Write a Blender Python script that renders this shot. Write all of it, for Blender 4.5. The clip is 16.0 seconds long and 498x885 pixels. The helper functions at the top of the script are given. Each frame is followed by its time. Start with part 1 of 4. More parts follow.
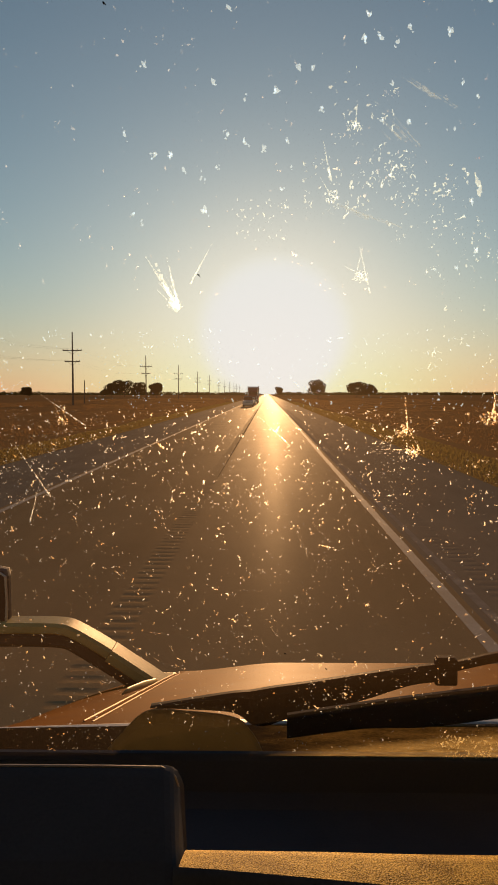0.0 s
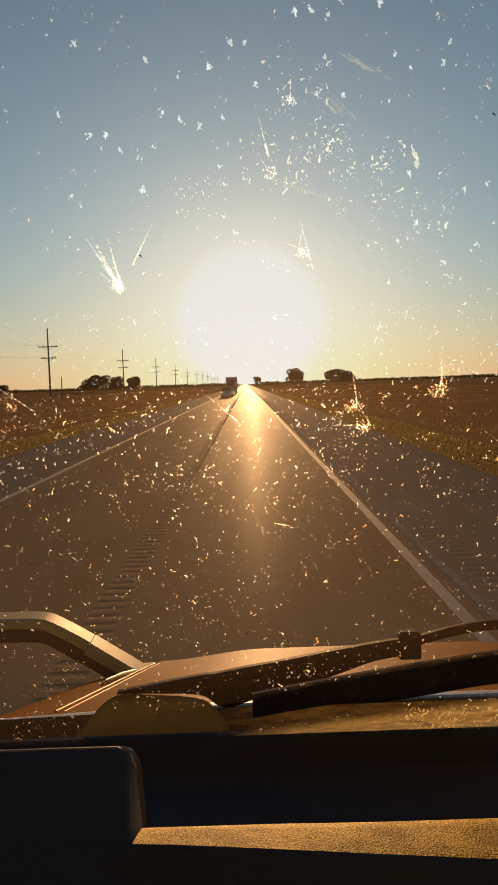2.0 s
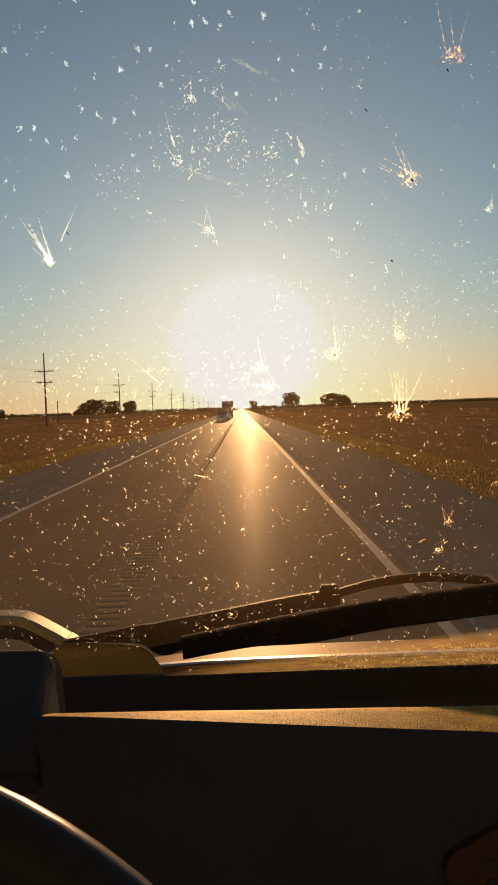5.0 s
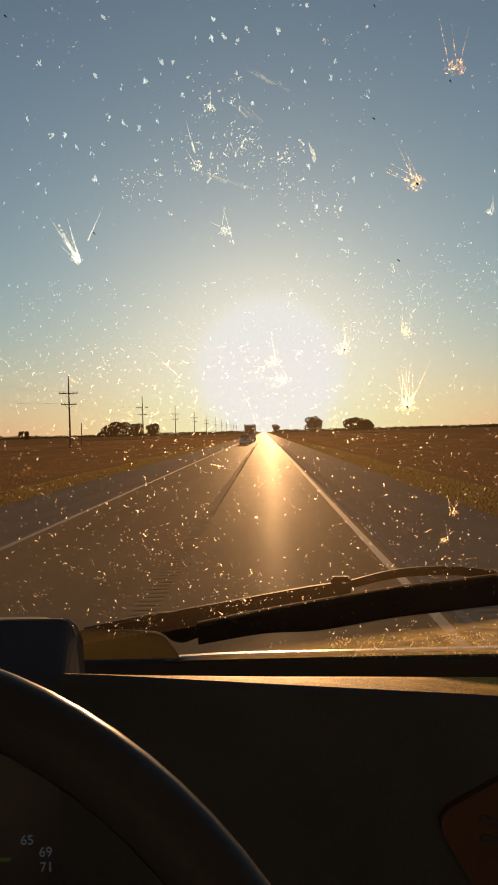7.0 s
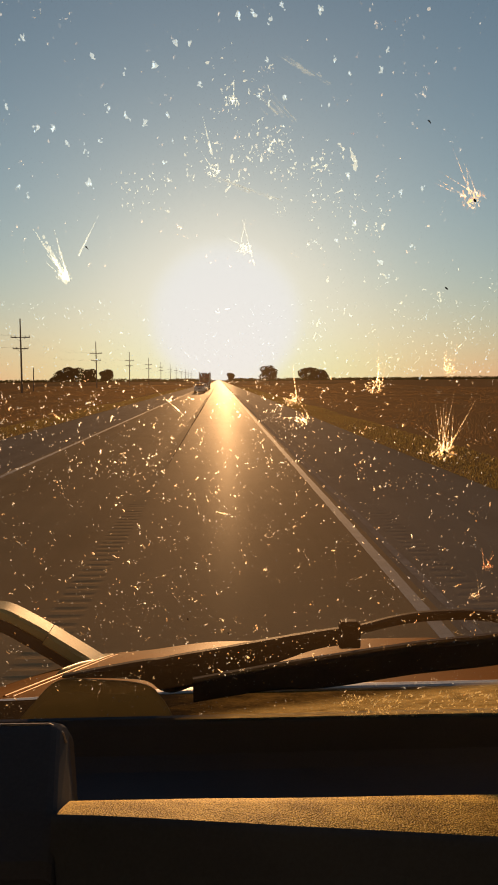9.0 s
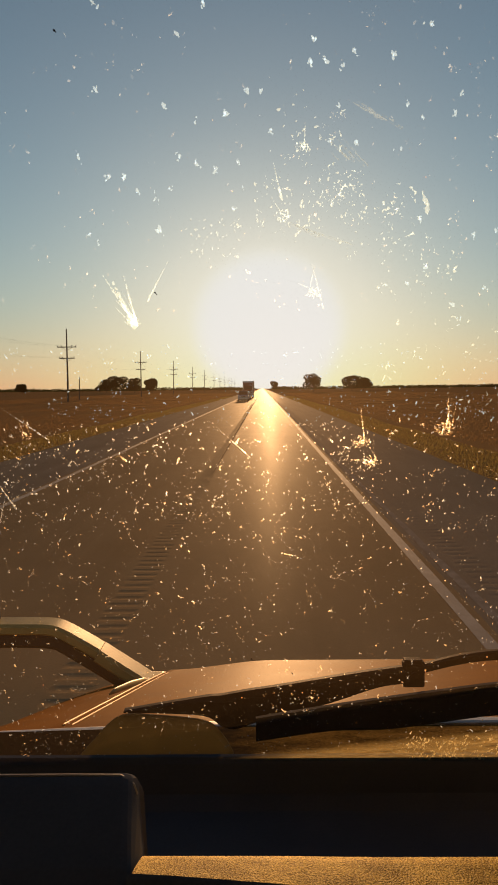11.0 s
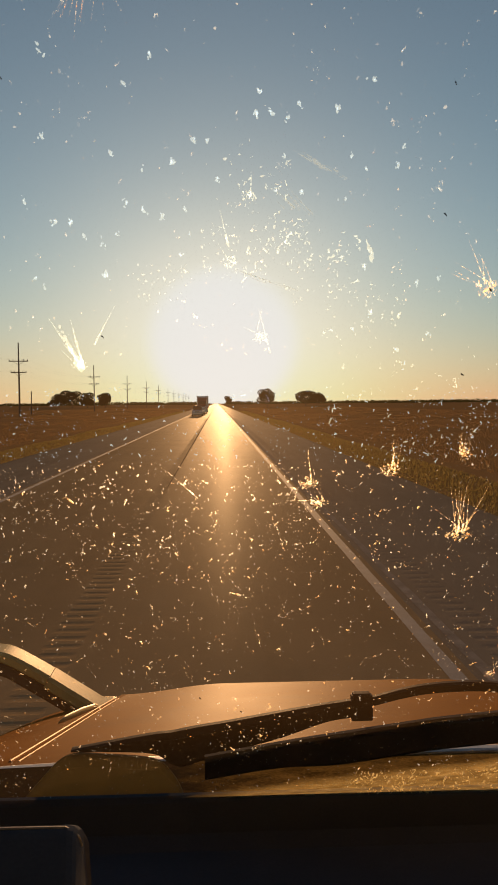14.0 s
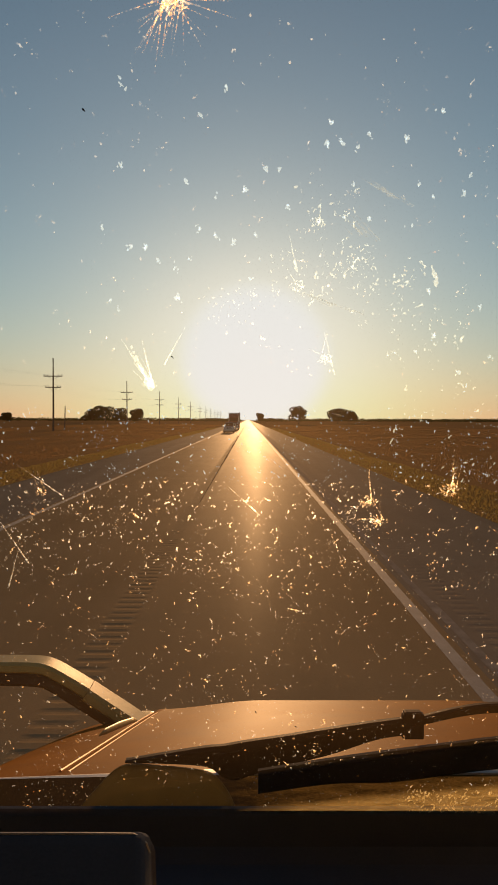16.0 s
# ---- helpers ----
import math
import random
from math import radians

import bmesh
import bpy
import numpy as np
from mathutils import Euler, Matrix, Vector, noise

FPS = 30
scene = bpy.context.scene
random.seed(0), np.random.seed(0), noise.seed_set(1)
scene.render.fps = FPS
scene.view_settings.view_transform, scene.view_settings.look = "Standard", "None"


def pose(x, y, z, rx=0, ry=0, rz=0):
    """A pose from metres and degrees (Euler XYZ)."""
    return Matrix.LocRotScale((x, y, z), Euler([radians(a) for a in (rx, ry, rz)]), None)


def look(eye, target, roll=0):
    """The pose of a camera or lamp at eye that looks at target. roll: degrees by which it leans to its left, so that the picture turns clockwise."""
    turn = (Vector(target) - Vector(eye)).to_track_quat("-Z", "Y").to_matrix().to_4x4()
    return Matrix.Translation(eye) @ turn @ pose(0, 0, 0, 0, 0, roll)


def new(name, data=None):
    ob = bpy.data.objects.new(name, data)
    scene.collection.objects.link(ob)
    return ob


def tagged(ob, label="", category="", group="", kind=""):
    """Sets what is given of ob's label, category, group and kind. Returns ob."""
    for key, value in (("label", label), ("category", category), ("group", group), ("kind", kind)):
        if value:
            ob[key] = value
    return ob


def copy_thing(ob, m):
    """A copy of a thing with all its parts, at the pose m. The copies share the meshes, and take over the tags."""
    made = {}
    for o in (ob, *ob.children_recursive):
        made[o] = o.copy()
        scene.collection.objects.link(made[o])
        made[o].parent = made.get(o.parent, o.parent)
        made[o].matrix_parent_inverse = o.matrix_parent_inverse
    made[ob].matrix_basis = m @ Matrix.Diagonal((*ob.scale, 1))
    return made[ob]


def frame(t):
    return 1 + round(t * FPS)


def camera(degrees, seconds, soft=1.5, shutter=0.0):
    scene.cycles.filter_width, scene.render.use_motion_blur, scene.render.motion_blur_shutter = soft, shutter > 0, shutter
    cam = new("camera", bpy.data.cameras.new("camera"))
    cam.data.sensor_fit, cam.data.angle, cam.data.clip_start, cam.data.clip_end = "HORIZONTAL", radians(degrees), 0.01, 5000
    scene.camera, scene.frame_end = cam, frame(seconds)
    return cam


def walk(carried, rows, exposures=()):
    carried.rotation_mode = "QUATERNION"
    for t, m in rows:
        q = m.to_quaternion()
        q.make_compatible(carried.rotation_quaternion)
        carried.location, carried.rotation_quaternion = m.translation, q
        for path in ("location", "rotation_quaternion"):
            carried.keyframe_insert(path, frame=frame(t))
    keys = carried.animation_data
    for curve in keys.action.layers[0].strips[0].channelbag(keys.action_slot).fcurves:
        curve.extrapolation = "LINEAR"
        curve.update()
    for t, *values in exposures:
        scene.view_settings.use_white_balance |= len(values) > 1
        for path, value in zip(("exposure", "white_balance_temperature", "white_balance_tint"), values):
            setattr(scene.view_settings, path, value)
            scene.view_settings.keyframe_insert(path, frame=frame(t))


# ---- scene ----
cam = camera(32.6, 16.0, soft=1.8)
METRES, EYE, TILT, LEAN, TURN = 0.65, 2.4, -3.29, 0.0, 1.24
ROWS = [
    (0.0, 0.0, 0.0, 0.0, 0.0, 0.0, -0.0),
    (0.5, 0.004, 0.0027, -0.0085, -0.24, -0.58, 0.84),
    (1.0, 0.0271, -0.0042, -0.0024, -0.72, -0.76, 1.59),
    (1.5, 0.0343, 0.0012, -0.0045, -0.99, -0.71, 1.71),
    (2.0, 0.0357, -0.0012, -0.0138, -1.34, -0.67, 2.0),
    (2.5, 0.0476, 0.0104, -0.018, -1.18, -1.14, 1.52),
    (3.0, 0.0489, -0.0059, -0.0227, -1.87, -1.06, 2.3),
    (3.5, 0.0659, -0.0022, -0.0278, -2.02, -0.95, 2.11),
    (6.0, 0.1593, -0.2241, -0.1578, -0.86, 2.41, 1.81),
    (6.5, 0.1453, -0.2144, -0.1615, -0.38, 2.72, 1.53),
    (7.0, 0.1479, -0.2107, -0.1616, -0.1, 2.58, 1.53),
    (7.5, 0.1585, -0.1578, -0.1125, -0.84, 2.06, 1.94),
    (8.0, 0.1394, -0.1013, -0.0628, -2.87, 0.67, 2.01),
    (8.5, 0.1209, -0.0839, -0.0344, -3.86, -0.23, 1.25),
    (9.0, 0.0733, -0.0328, -0.0219, -3.2, -0.95, 0.62),
    (9.5, 0.0617, -0.0537, 0.0249, -2.54, -0.61, 0.39),
    (10.0, 0.0445, -0.024, 0.0183, -0.9, -0.34, 0.46),
    (12.5, 0.0448, -0.0206, 0.0274, -0.11, -0.75, 0.71),
    (13.0, 0.0404, -0.0122, 0.0275, -1.18, -1.23, 0.14),
    (13.5, 0.0656, -0.015, 0.0467, -2.14, -0.2, 0.43),
    (14.0, 0.053, -0.0259, 0.0547, -3.36, 0.6, 0.7),
    (14.5, 0.0076, -0.0151, 0.0329, -2.31, 0.94, 0.58),
    (15.0, -0.0021, -0.0292, 0.0461, -1.45, 1.16, 0.53),
    (15.5, -0.0022, -0.0439, 0.0555, -1.07, 1.66, 0.37),
    (16.0, 0.0123, -0.0499, 0.0565, -1.28, 1.75, -0.1),
]
walk(cam, [(t, pose(0, 0, EYE, TILT, LEAN, TURN) @ pose(METRES * x, METRES * y, METRES * z, 90 + pitch, roll, yaw)) for t, x, y, z, yaw, pitch, roll in ROWS])
# The cab sits a touch nose-up and turned against the road; its things share this pose.
CAB = pose(0, 0, EYE, TILT, LEAN, TURN) @ pose(0, 0, EYE, -3.56, 0.0, 0.9).inverted()

# ---- world and light ----
def sky_way(height, turn):
    """The way towards a point of the sky, from its height and its turn from the road, in degrees."""
    return Vector((math.sin(radians(turn)) * math.cos(radians(height)), math.cos(radians(turn)) * math.cos(radians(height)), math.sin(radians(height))))


# the painted glare sits below the sun, which is raised to clear the wiper
SUN_DIR, GLARE_DIR = sky_way(4.9, 0.45), sky_way(4.0, 0.45)


class Tree:
    """Short hand for node trees."""

    def __init__(self, tree):
        self.t = tree

    def n(self, kind, ins=(), **attrs):
        node = self.t.nodes.new(kind)
        for k, v in attrs.items():
            if k == "operation":
                node.operation = v
            elif k == "blend_type":
                node.blend_type = v
            elif k == "data_type":
                node.data_type = v
            elif k == "sky_type":
                node.sky_type = v
            elif k == "feature":
                node.feature = v
        for key, v in dict(ins).items():
            if isinstance(v, bpy.types.NodeSocket):
                self.t.links.new(v, node.inputs[key])
            else:
                node.inputs[key].default_value = v
        return node

    def math(self, op, a, b=0.0, c=0.0):
        return self.n("ShaderNodeMath", {0: a, 1: b, 2: c}, operation=op).outputs[0]

    def mix(self, f, a, b, blend="MIX"):
        node = self.n("ShaderNodeMix", {}, data_type="RGBA", blend_type=blend)
        for i, v in ((0, f), (6, a), (7, b)):
            if isinstance(v, bpy.types.NodeSocket):
                self.t.links.new(v, node.inputs[i])
            else:
                node.inputs[i].default_value = v
        return node.outputs[2]

    def ramp(self, f, stops):
        node = self.n("ShaderNodeValToRGB", {0: f})
        e = node.color_ramp.elements
        while len(e) < len(stops):
            e.new(0.5)
        for el, (p, c) in zip(e, stops):
            el.position = p
            el.color = (*c, 1) if len(c) == 3 else c
        return node.outputs[0]

    def noise(self, vec, scale, detail=4.0, rough=0.55):
        return self.n("ShaderNodeTexNoise", {"Vector": vec, "Scale": scale, "Detail": detail, "Roughness": rough}).outputs["Fac"]


world = bpy.data.worlds.new("evening_sky")
scene.world = world
world.use_nodes = True
world.node_tree.nodes.clear()
w = Tree(world.node_tree)
sky = w.n("ShaderNodeTexSky", sky_type="NISHITA")
sky.sun_disc = False
sky.sun_elevation, sky.sun_rotation = radians(4.9), radians(0.45)
sky.altitude, sky.air_density, sky.dust_density, sky.ozone_density = 300, 1.0, 0.08, 2.2
ray_dir = w.n("ShaderNodeTexCoord").outputs["Generated"]
dot = w.n("ShaderNodeVectorMath", {0: ray_dir, 1: tuple(GLARE_DIR)}, operation="DOT_PRODUCT").outputs["Value"]
ang = w.math("MULTIPLY", w.math("ARCCOSINE", w.math("MINIMUM", dot, 1.0)), 180 / math.pi)
# the sun's glare bloom, put into the evening sky's colour
edge = w.n("ShaderNodeMapRange", {"Value": ang, "From Min": 5.7, "From Max": 2.2, "To Min": 0.0, "To Max": 1.0})
edge.interpolation_type = "SMOOTHSTEP"
core = w.math("MULTIPLY", edge.outputs[0], 0.95)
halo = w.math("MULTIPLY", w.math("EXPONENT", w.math("DIVIDE", ang, -5.4)), 0.98)
wide = w.math("MULTIPLY", w.math("EXPONENT", w.math("DIVIDE", ang, -15.0)), 0.20)


def tint(colour, k):
    return w.n("ShaderNodeVectorMath", {0: colour, "Scale": k}, operation="SCALE").outputs[0]


glow = w.n("ShaderNodeVectorMath", {0: tint((1.0, 0.90, 0.72), core), 1: tint((1.0, 0.76, 0.44), halo)}, operation="ADD").outputs[0]
glow = w.n("ShaderNodeVectorMath", {0: glow, 1: tint((0.97, 0.78, 0.57), wide)}, operation="ADD").outputs[0]
# the dusty orange belt low in the evening sky, fading away from the sun
rise = w.n("ShaderNodeSeparateXYZ", {0: ray_dir}).outputs[2]
belt = w.math("MULTIPLY", w.math("EXPONENT", w.math("DIVIDE", w.math("MAXIMUM", rise, 0.0), -0.095)), w.math("MULTIPLY", w.math("EXPONENT", w.math("DIVIDE", ang, -45.0)), 0.18))
glow = w.n("ShaderNodeVectorMath", {0: glow, 1: tint((0.78, 0.14, 0.70), belt)}, operation="ADD").outputs[0]
# dust low in the air dims the sky towards the horizon
thick = w.math("EXPONENT", w.math("DIVIDE", w.math("MAXIMUM", rise, 0.0), -0.075))
dimmed = w.n("ShaderNodeVectorMath", {0: (0.0885, 0.0930, 0.0870), 1: tint((-0.022, -0.034, -0.026), thick)}, operation="ADD").outputs[0]
low_sky = w.n("ShaderNodeVectorMath", {0: sky.outputs[0], 1: dimmed}, operation="MULTIPLY").outputs[0]
total = w.n("ShaderNodeSeparateXYZ", {0: w.n("ShaderNodeVectorMath", {0: low_sky, 1: glow}, operation="ADD").outputs[0]})


def held(value, most):
    """The glare round the sun grows no brighter than this."""
    k = w.math("POWER", w.math("DIVIDE", value, most), 7.0)
    return w.math("DIVIDE", value, w.math("POWER", w.math("ADD", k, 1.0), 1 / 7.0))


glare = w.n("ShaderNodeCombineXYZ", {0: held(total.outputs[0], 0.81), 1: held(total.outputs[1], 0.81), 2: held(total.outputs[2], 0.787)})
bg = w.n("ShaderNodeBackground", {"Color": glare.outputs[0], "Strength": 1.0})
w.t.links.new(bg.outputs[0], w.n("ShaderNodeOutputWorld").inputs["Surface"])

sun = new("sun", bpy.data.lights.new("sun", "SUN"))
sun.data.energy, sun.data.angle, sun.data.color = 5.7, radians(1.0), (1.0, 0.53, 0.225)
sun.matrix_world = look(tuple(SUN_DIR * 100), (0, 0, 0))
scene.view_settings.exposure = 0.0


# ---- materials ----
def material(name, build):
    m = bpy.data.materials.new(name)
    m.use_nodes = True
    m.node_tree.nodes.clear()
    t = Tree(m.node_tree)
    out = t.n("ShaderNodeOutputMaterial")
    t.links = m.node_tree.links
    t.links.new(build(t), out.inputs["Surface"])
    return m


def surface(name, base, rough=0.6, metal=0.0, vary=0.25, scale=8.0, fine=120.0, bump=0.15, dist=0.002, coat=0.0, spec=0.5, rough_vary=0.12, sheen=(1.0, 1.0, 1.0)):
    """A worn surface: colour and gloss vary at two sizes, with a fine relief."""

    def build(t):
        at = t.n("ShaderNodeTexCoord").outputs["Object"]
        big, small = t.noise(at, scale), t.noise(at, fine, 6.0, 0.65)
        k = t.math("ADD", t.math("MULTIPLY", big, 0.6), t.math("MULTIPLY", small, 0.4))
        lo, hi = [c * (1 - vary) for c in base], [min(1, c * (1 + vary)) for c in base]
        col = t.ramp(k, ((0.3, lo), (0.7, hi)))
        r = t.math("ADD", rough - rough_vary / 2, t.math("MULTIPLY", big, rough_vary))
        nrm = t.n("ShaderNodeBump", {"Height": small, "Strength": bump, "Distance": dist}).outputs[0]
        return t.n("ShaderNodeBsdfPrincipled", {"Base Color": col, "Roughness": r, "Metallic": metal, "Normal": nrm, "Coat Weight": coat, "Coat Roughness": 0.08, "Specular IOR Level": spec, "Specular Tint": (*sheen, 1)}).outputs[0]

    return material(name, build)


def asphalt(name, lo, hi, rough):
    def build(t):
        at = t.n("ShaderNodeTexCoord").outputs["Object"]
        along = t.n("ShaderNodeMapping", {"Vector": at, "Scale": (1.0, 0.04, 1.0)}).outputs[0]
        tracks, stains = t.noise(along, 1.3, 5.0), t.noise(at, 0.35, 6.0, 0.6)
        stones = t.n("ShaderNodeTexVoronoi", {"Vector": at, "Scale": 90.0}).outputs["Distance"]
        k = t.math("ADD", t.math("MULTIPLY", tracks, 0.5), t.math("ADD", t.math("MULTIPLY", stains, 0.3), t.math("MULTIPLY", stones, 0.25)))
        col = t.ramp(k, ((0.35, lo), (0.75, hi)))
        nrm = t.n("ShaderNodeBump", {"Height": stones, "Strength": 0.2, "Distance": 0.004}).outputs[0]
        r = t.math("ADD", rough - 0.06, t.math("MULTIPLY", tracks, 0.12))
        return t.n("ShaderNodeBsdfPrincipled", {"Base Color": col, "Roughness": r, "Normal": nrm, "Coat Weight": 0.0026, "Coat Roughness": 0.3, "Coat IOR": 1.1, "Specular IOR Level": 0.00011}).outputs[0]

    return material(name, build)


MAT_ROAD = asphalt("worn_asphalt", (0.235, 0.164, 0.086), (0.355, 0.252, 0.137), 0.62)
MAT_SHOULDER = asphalt("shoulder_asphalt", (0.172, 0.147, 0.108), (0.265, 0.230, 0.172), 0.88)
MAT_TAR = surface("tar_seam", (0.10, 0.073, 0.050), 0.95, fine=60, spec=0.0)
MAT_LINE = surface("white_road_paint", (0.250, 0.248, 0.232), 0.8, vary=0.3, scale=3, fine=40, spec=0.03)
MAT_JOINT = surface("gravel_joint", (0.27, 0.24, 0.195), 0.9, vary=0.4, scale=4, fine=60, spec=0.0)


def field_build(t):
    at = t.n("ShaderNodeTexCoord").outputs["Object"]
    along = t.n("ShaderNodeMapping", {"Vector": at, "Scale": (0.05, 0.015, 1.0)}).outputs[0]
    big, mid, fine = t.noise(along, 1.0, 5.0), t.noise(at, 0.25, 6.0), t.noise(at, 6.0, 6.0, 0.7)
    col = t.mix(big, (0.42, 0.215, 0.082, 1), (0.27, 0.155, 0.062, 1))
    col = t.mix(t.math("MULTIPLY", mid, 0.6), col, (0.34, 0.195, 0.08, 1))
    col = t.mix(t.math("MULTIPLY", fine, 0.25), col, (0.12, 0.075, 0.036, 1))
    nrm = t.n("ShaderNodeBump", {"Height": fine, "Strength": 0.1, "Distance": 0.02}).outputs[0]
    return t.n("ShaderNodeBsdfPrincipled", {"Base Color": col, "Roughness": 1.0, "Normal": nrm, "Specular IOR Level": 0.0}).outputs[0]


MAT_FIELD = material("dry_prairie", field_build)


def leaf_mat(name, a, b, through_light):
    def build(t):
        rnd = t.n("ShaderNodeNewGeometry").outputs["Random Per Island"]
        col = t.mix(rnd, (*a, 1), (*b, 1))
        d = t.n("ShaderNodeBsdfDiffuse", {"Color": col}).outputs[0]
        tr = t.n("ShaderNodeBsdfTranslucent", {"Color": col}).outputs[0]
        return t.n("ShaderNodeMixShader", {0: through_light, 1: d, 2: tr}).outputs[0]

    return material(name, build)


MAT_GRASS = leaf_mat("verge_grass", (0.150, 0.116, 0.040), (0.215, 0.163, 0.055), 0.5)
MAT_DRYGRASS = leaf_mat("dry_prairie_grass", (0.15, 0.088, 0.036), (0.25, 0.142, 0.056), 0.5)
MAT_LEAF = leaf_mat("tree_leaves", (0.035, 0.04, 0.016), (0.07, 0.075, 0.028), 0.3)
MAT_BARK = surface("bark", (0.09, 0.065, 0.045), 0.9, fine=40, bump=0.5, dist=0.01)
MAT_POLE = surface("weathered_pole", (0.13, 0.09, 0.06), 0.9, fine=30, bump=0.4, dist=0.01)
MAT_CERAMIC = surface("insulator", (0.25, 0.24, 0.22), 0.35)
MAT_WIRE = surface("cable", (0.05, 0.05, 0.05), 0.6)
MAT_RED = surface("red_hood_paint", (0.165, 0.066, 0.009), 0.52, vary=0.2, scale=5, fine=300, bump=0.03, dist=0.0005, coat=0.0, spec=0.0024, sheen=(1.0, 0.86, 0.5))
# hood red made lighter: the crease's glint is in the base colour
MAT_CREASE_GLINT = surface("red_crease_painted_glint", (0.50, 0.22, 0.08), 0.4, vary=0.1, fine=300, bump=0.02, spec=0.004)
MAT_TRIM = surface("grey_seal", (0.66, 0.60, 0.56), 0.35, metal=0.15, bump=0.15, spec=0.3)
MAT_ARM = surface("tan_satin_metal", (0.50, 0.375, 0.135), 0.5, metal=0.0, vary=0.25, scale=12, fine=200, bump=0.08, spec=0.12)
MAT_ALU = surface("brushed_aluminium", (0.62, 0.58, 0.52), 0.38, metal=1.0, vary=0.1, fine=200, bump=0.05)
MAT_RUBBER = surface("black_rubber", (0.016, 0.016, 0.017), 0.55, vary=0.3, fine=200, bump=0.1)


def cowl_build(t):
    """Plastic caked with golden dust; the shade on its left is painted dark."""
    at = t.n("ShaderNodeTexCoord").outputs["Object"]
    across = t.n("ShaderNodeSeparateXYZ", {0: at}).outputs[0]
    lumps, grit = t.noise(at, 26.0, 5.0, 0.65), t.noise(at, 240.0, 6.0, 0.7)
    # 0 where shade is painted over the left end, 1 on the sunlit dust
    lit_dust = t.n("ShaderNodeMapRange", {"Value": t.math("ADD", across, t.math("MULTIPLY", lumps, 0.16)), "From Min": 0.06, "From Max": 0.18}).outputs[0]
    dust = t.ramp(t.math("ADD", t.math("MULTIPLY", lumps, 0.5), t.math("MULTIPLY", grit, 0.5)), ((0.38, (0.036, 0.022, 0.006)), (0.70, (0.24, 0.152, 0.044))))
    col = t.mix(lit_dust, (0.03, 0.022, 0.014, 1), dust)
    nrm = t.n("ShaderNodeBump", {"Height": t.math("ADD", grit, lumps), "Strength": 0.7, "Distance": 0.003}).outputs[0]
    return t.n("ShaderNodeBsdfPrincipled", {"Base Color": col, "Roughness": 0.9, "Normal": nrm, "Specular IOR Level": 0.0}).outputs[0]


MAT_COWL = material("dusty_cowl_plastic", cowl_build)
MAT_WIPER = surface("black_wiper_metal", (0.045, 0.040, 0.038), 0.6, vary=0.3, fine=200, bump=0.1, spec=0.02)
MAT_BLADE = surface("wiper_rubber", (0.082, 0.080, 0.082), 0.85, vary=0.3, fine=200, bump=0.1, spec=0.01)
MAT_FACE = surface("black_dash_vinyl", (0.110, 0.130, 0.162), 1.0, vary=0.2, fine=400, bump=0.1, spec=0.0)
MAT_TROUGH = surface("black_dash_recess", (0.090, 0.100, 0.122), 1.0, vary=0.15, fine=400, bump=0.1, spec=0.0)
MAT_DASH = surface("black_dash_felt", (0.108, 0.117, 0.134), 1.0, vary=0.2, fine=400, bump=0.1, spec=0.0)
MAT_GAUGE = surface("black_gauge_plastic", (0.175, 0.190, 0.215), 1.0, vary=0.2, fine=400, bump=0.1, spec=0.0)
MAT_WHEEL = surface("worn_wheel_rim", (0.088, 0.094, 0.102), 0.24, vary=0.2, scale=15, fine=300, bump=0.03, spec=0.06)
MAT_EDGE = surface("scuffed_edge", (0.35, 0.32, 0.28), 0.5)
MAT_ORANGE = surface("orange_plaque", (0.165, 0.108, 0.088), 0.7, spec=0.05)
MAT_SHELL = surface("grey_cab_lining", (0.18, 0.20, 0.235), 0.9, vary=0.1, fine=100)


def leather_build(t):
    at = t.n("ShaderNodeTexCoord").outputs["Object"]
    grain = t.noise(t.n("ShaderNodeMapping", {"Vector": at, "Scale": (1.0, 0.6, 1.0)}).outputs[0], 900.0, 1.5, 0.5)
    big = t.noise(at, 30.0, 5.0)
    # the gold of the sunlit top is in this colour, over the grain
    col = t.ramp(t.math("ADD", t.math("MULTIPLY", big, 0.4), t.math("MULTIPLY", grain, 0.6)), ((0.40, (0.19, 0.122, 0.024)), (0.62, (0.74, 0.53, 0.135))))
    nrm = t.n("ShaderNodeBump", {"Height": grain, "Strength": 0.7, "Distance": 0.0014}).outputs[0]
    return t.n("ShaderNodeBsdfPrincipled", {"Base Color": col, "Roughness": 0.5, "Normal": nrm, "Specular IOR Level": 0.004}).outputs[0]


MAT_LEATHER = material("sunlit_gold_vinyl", leather_build)


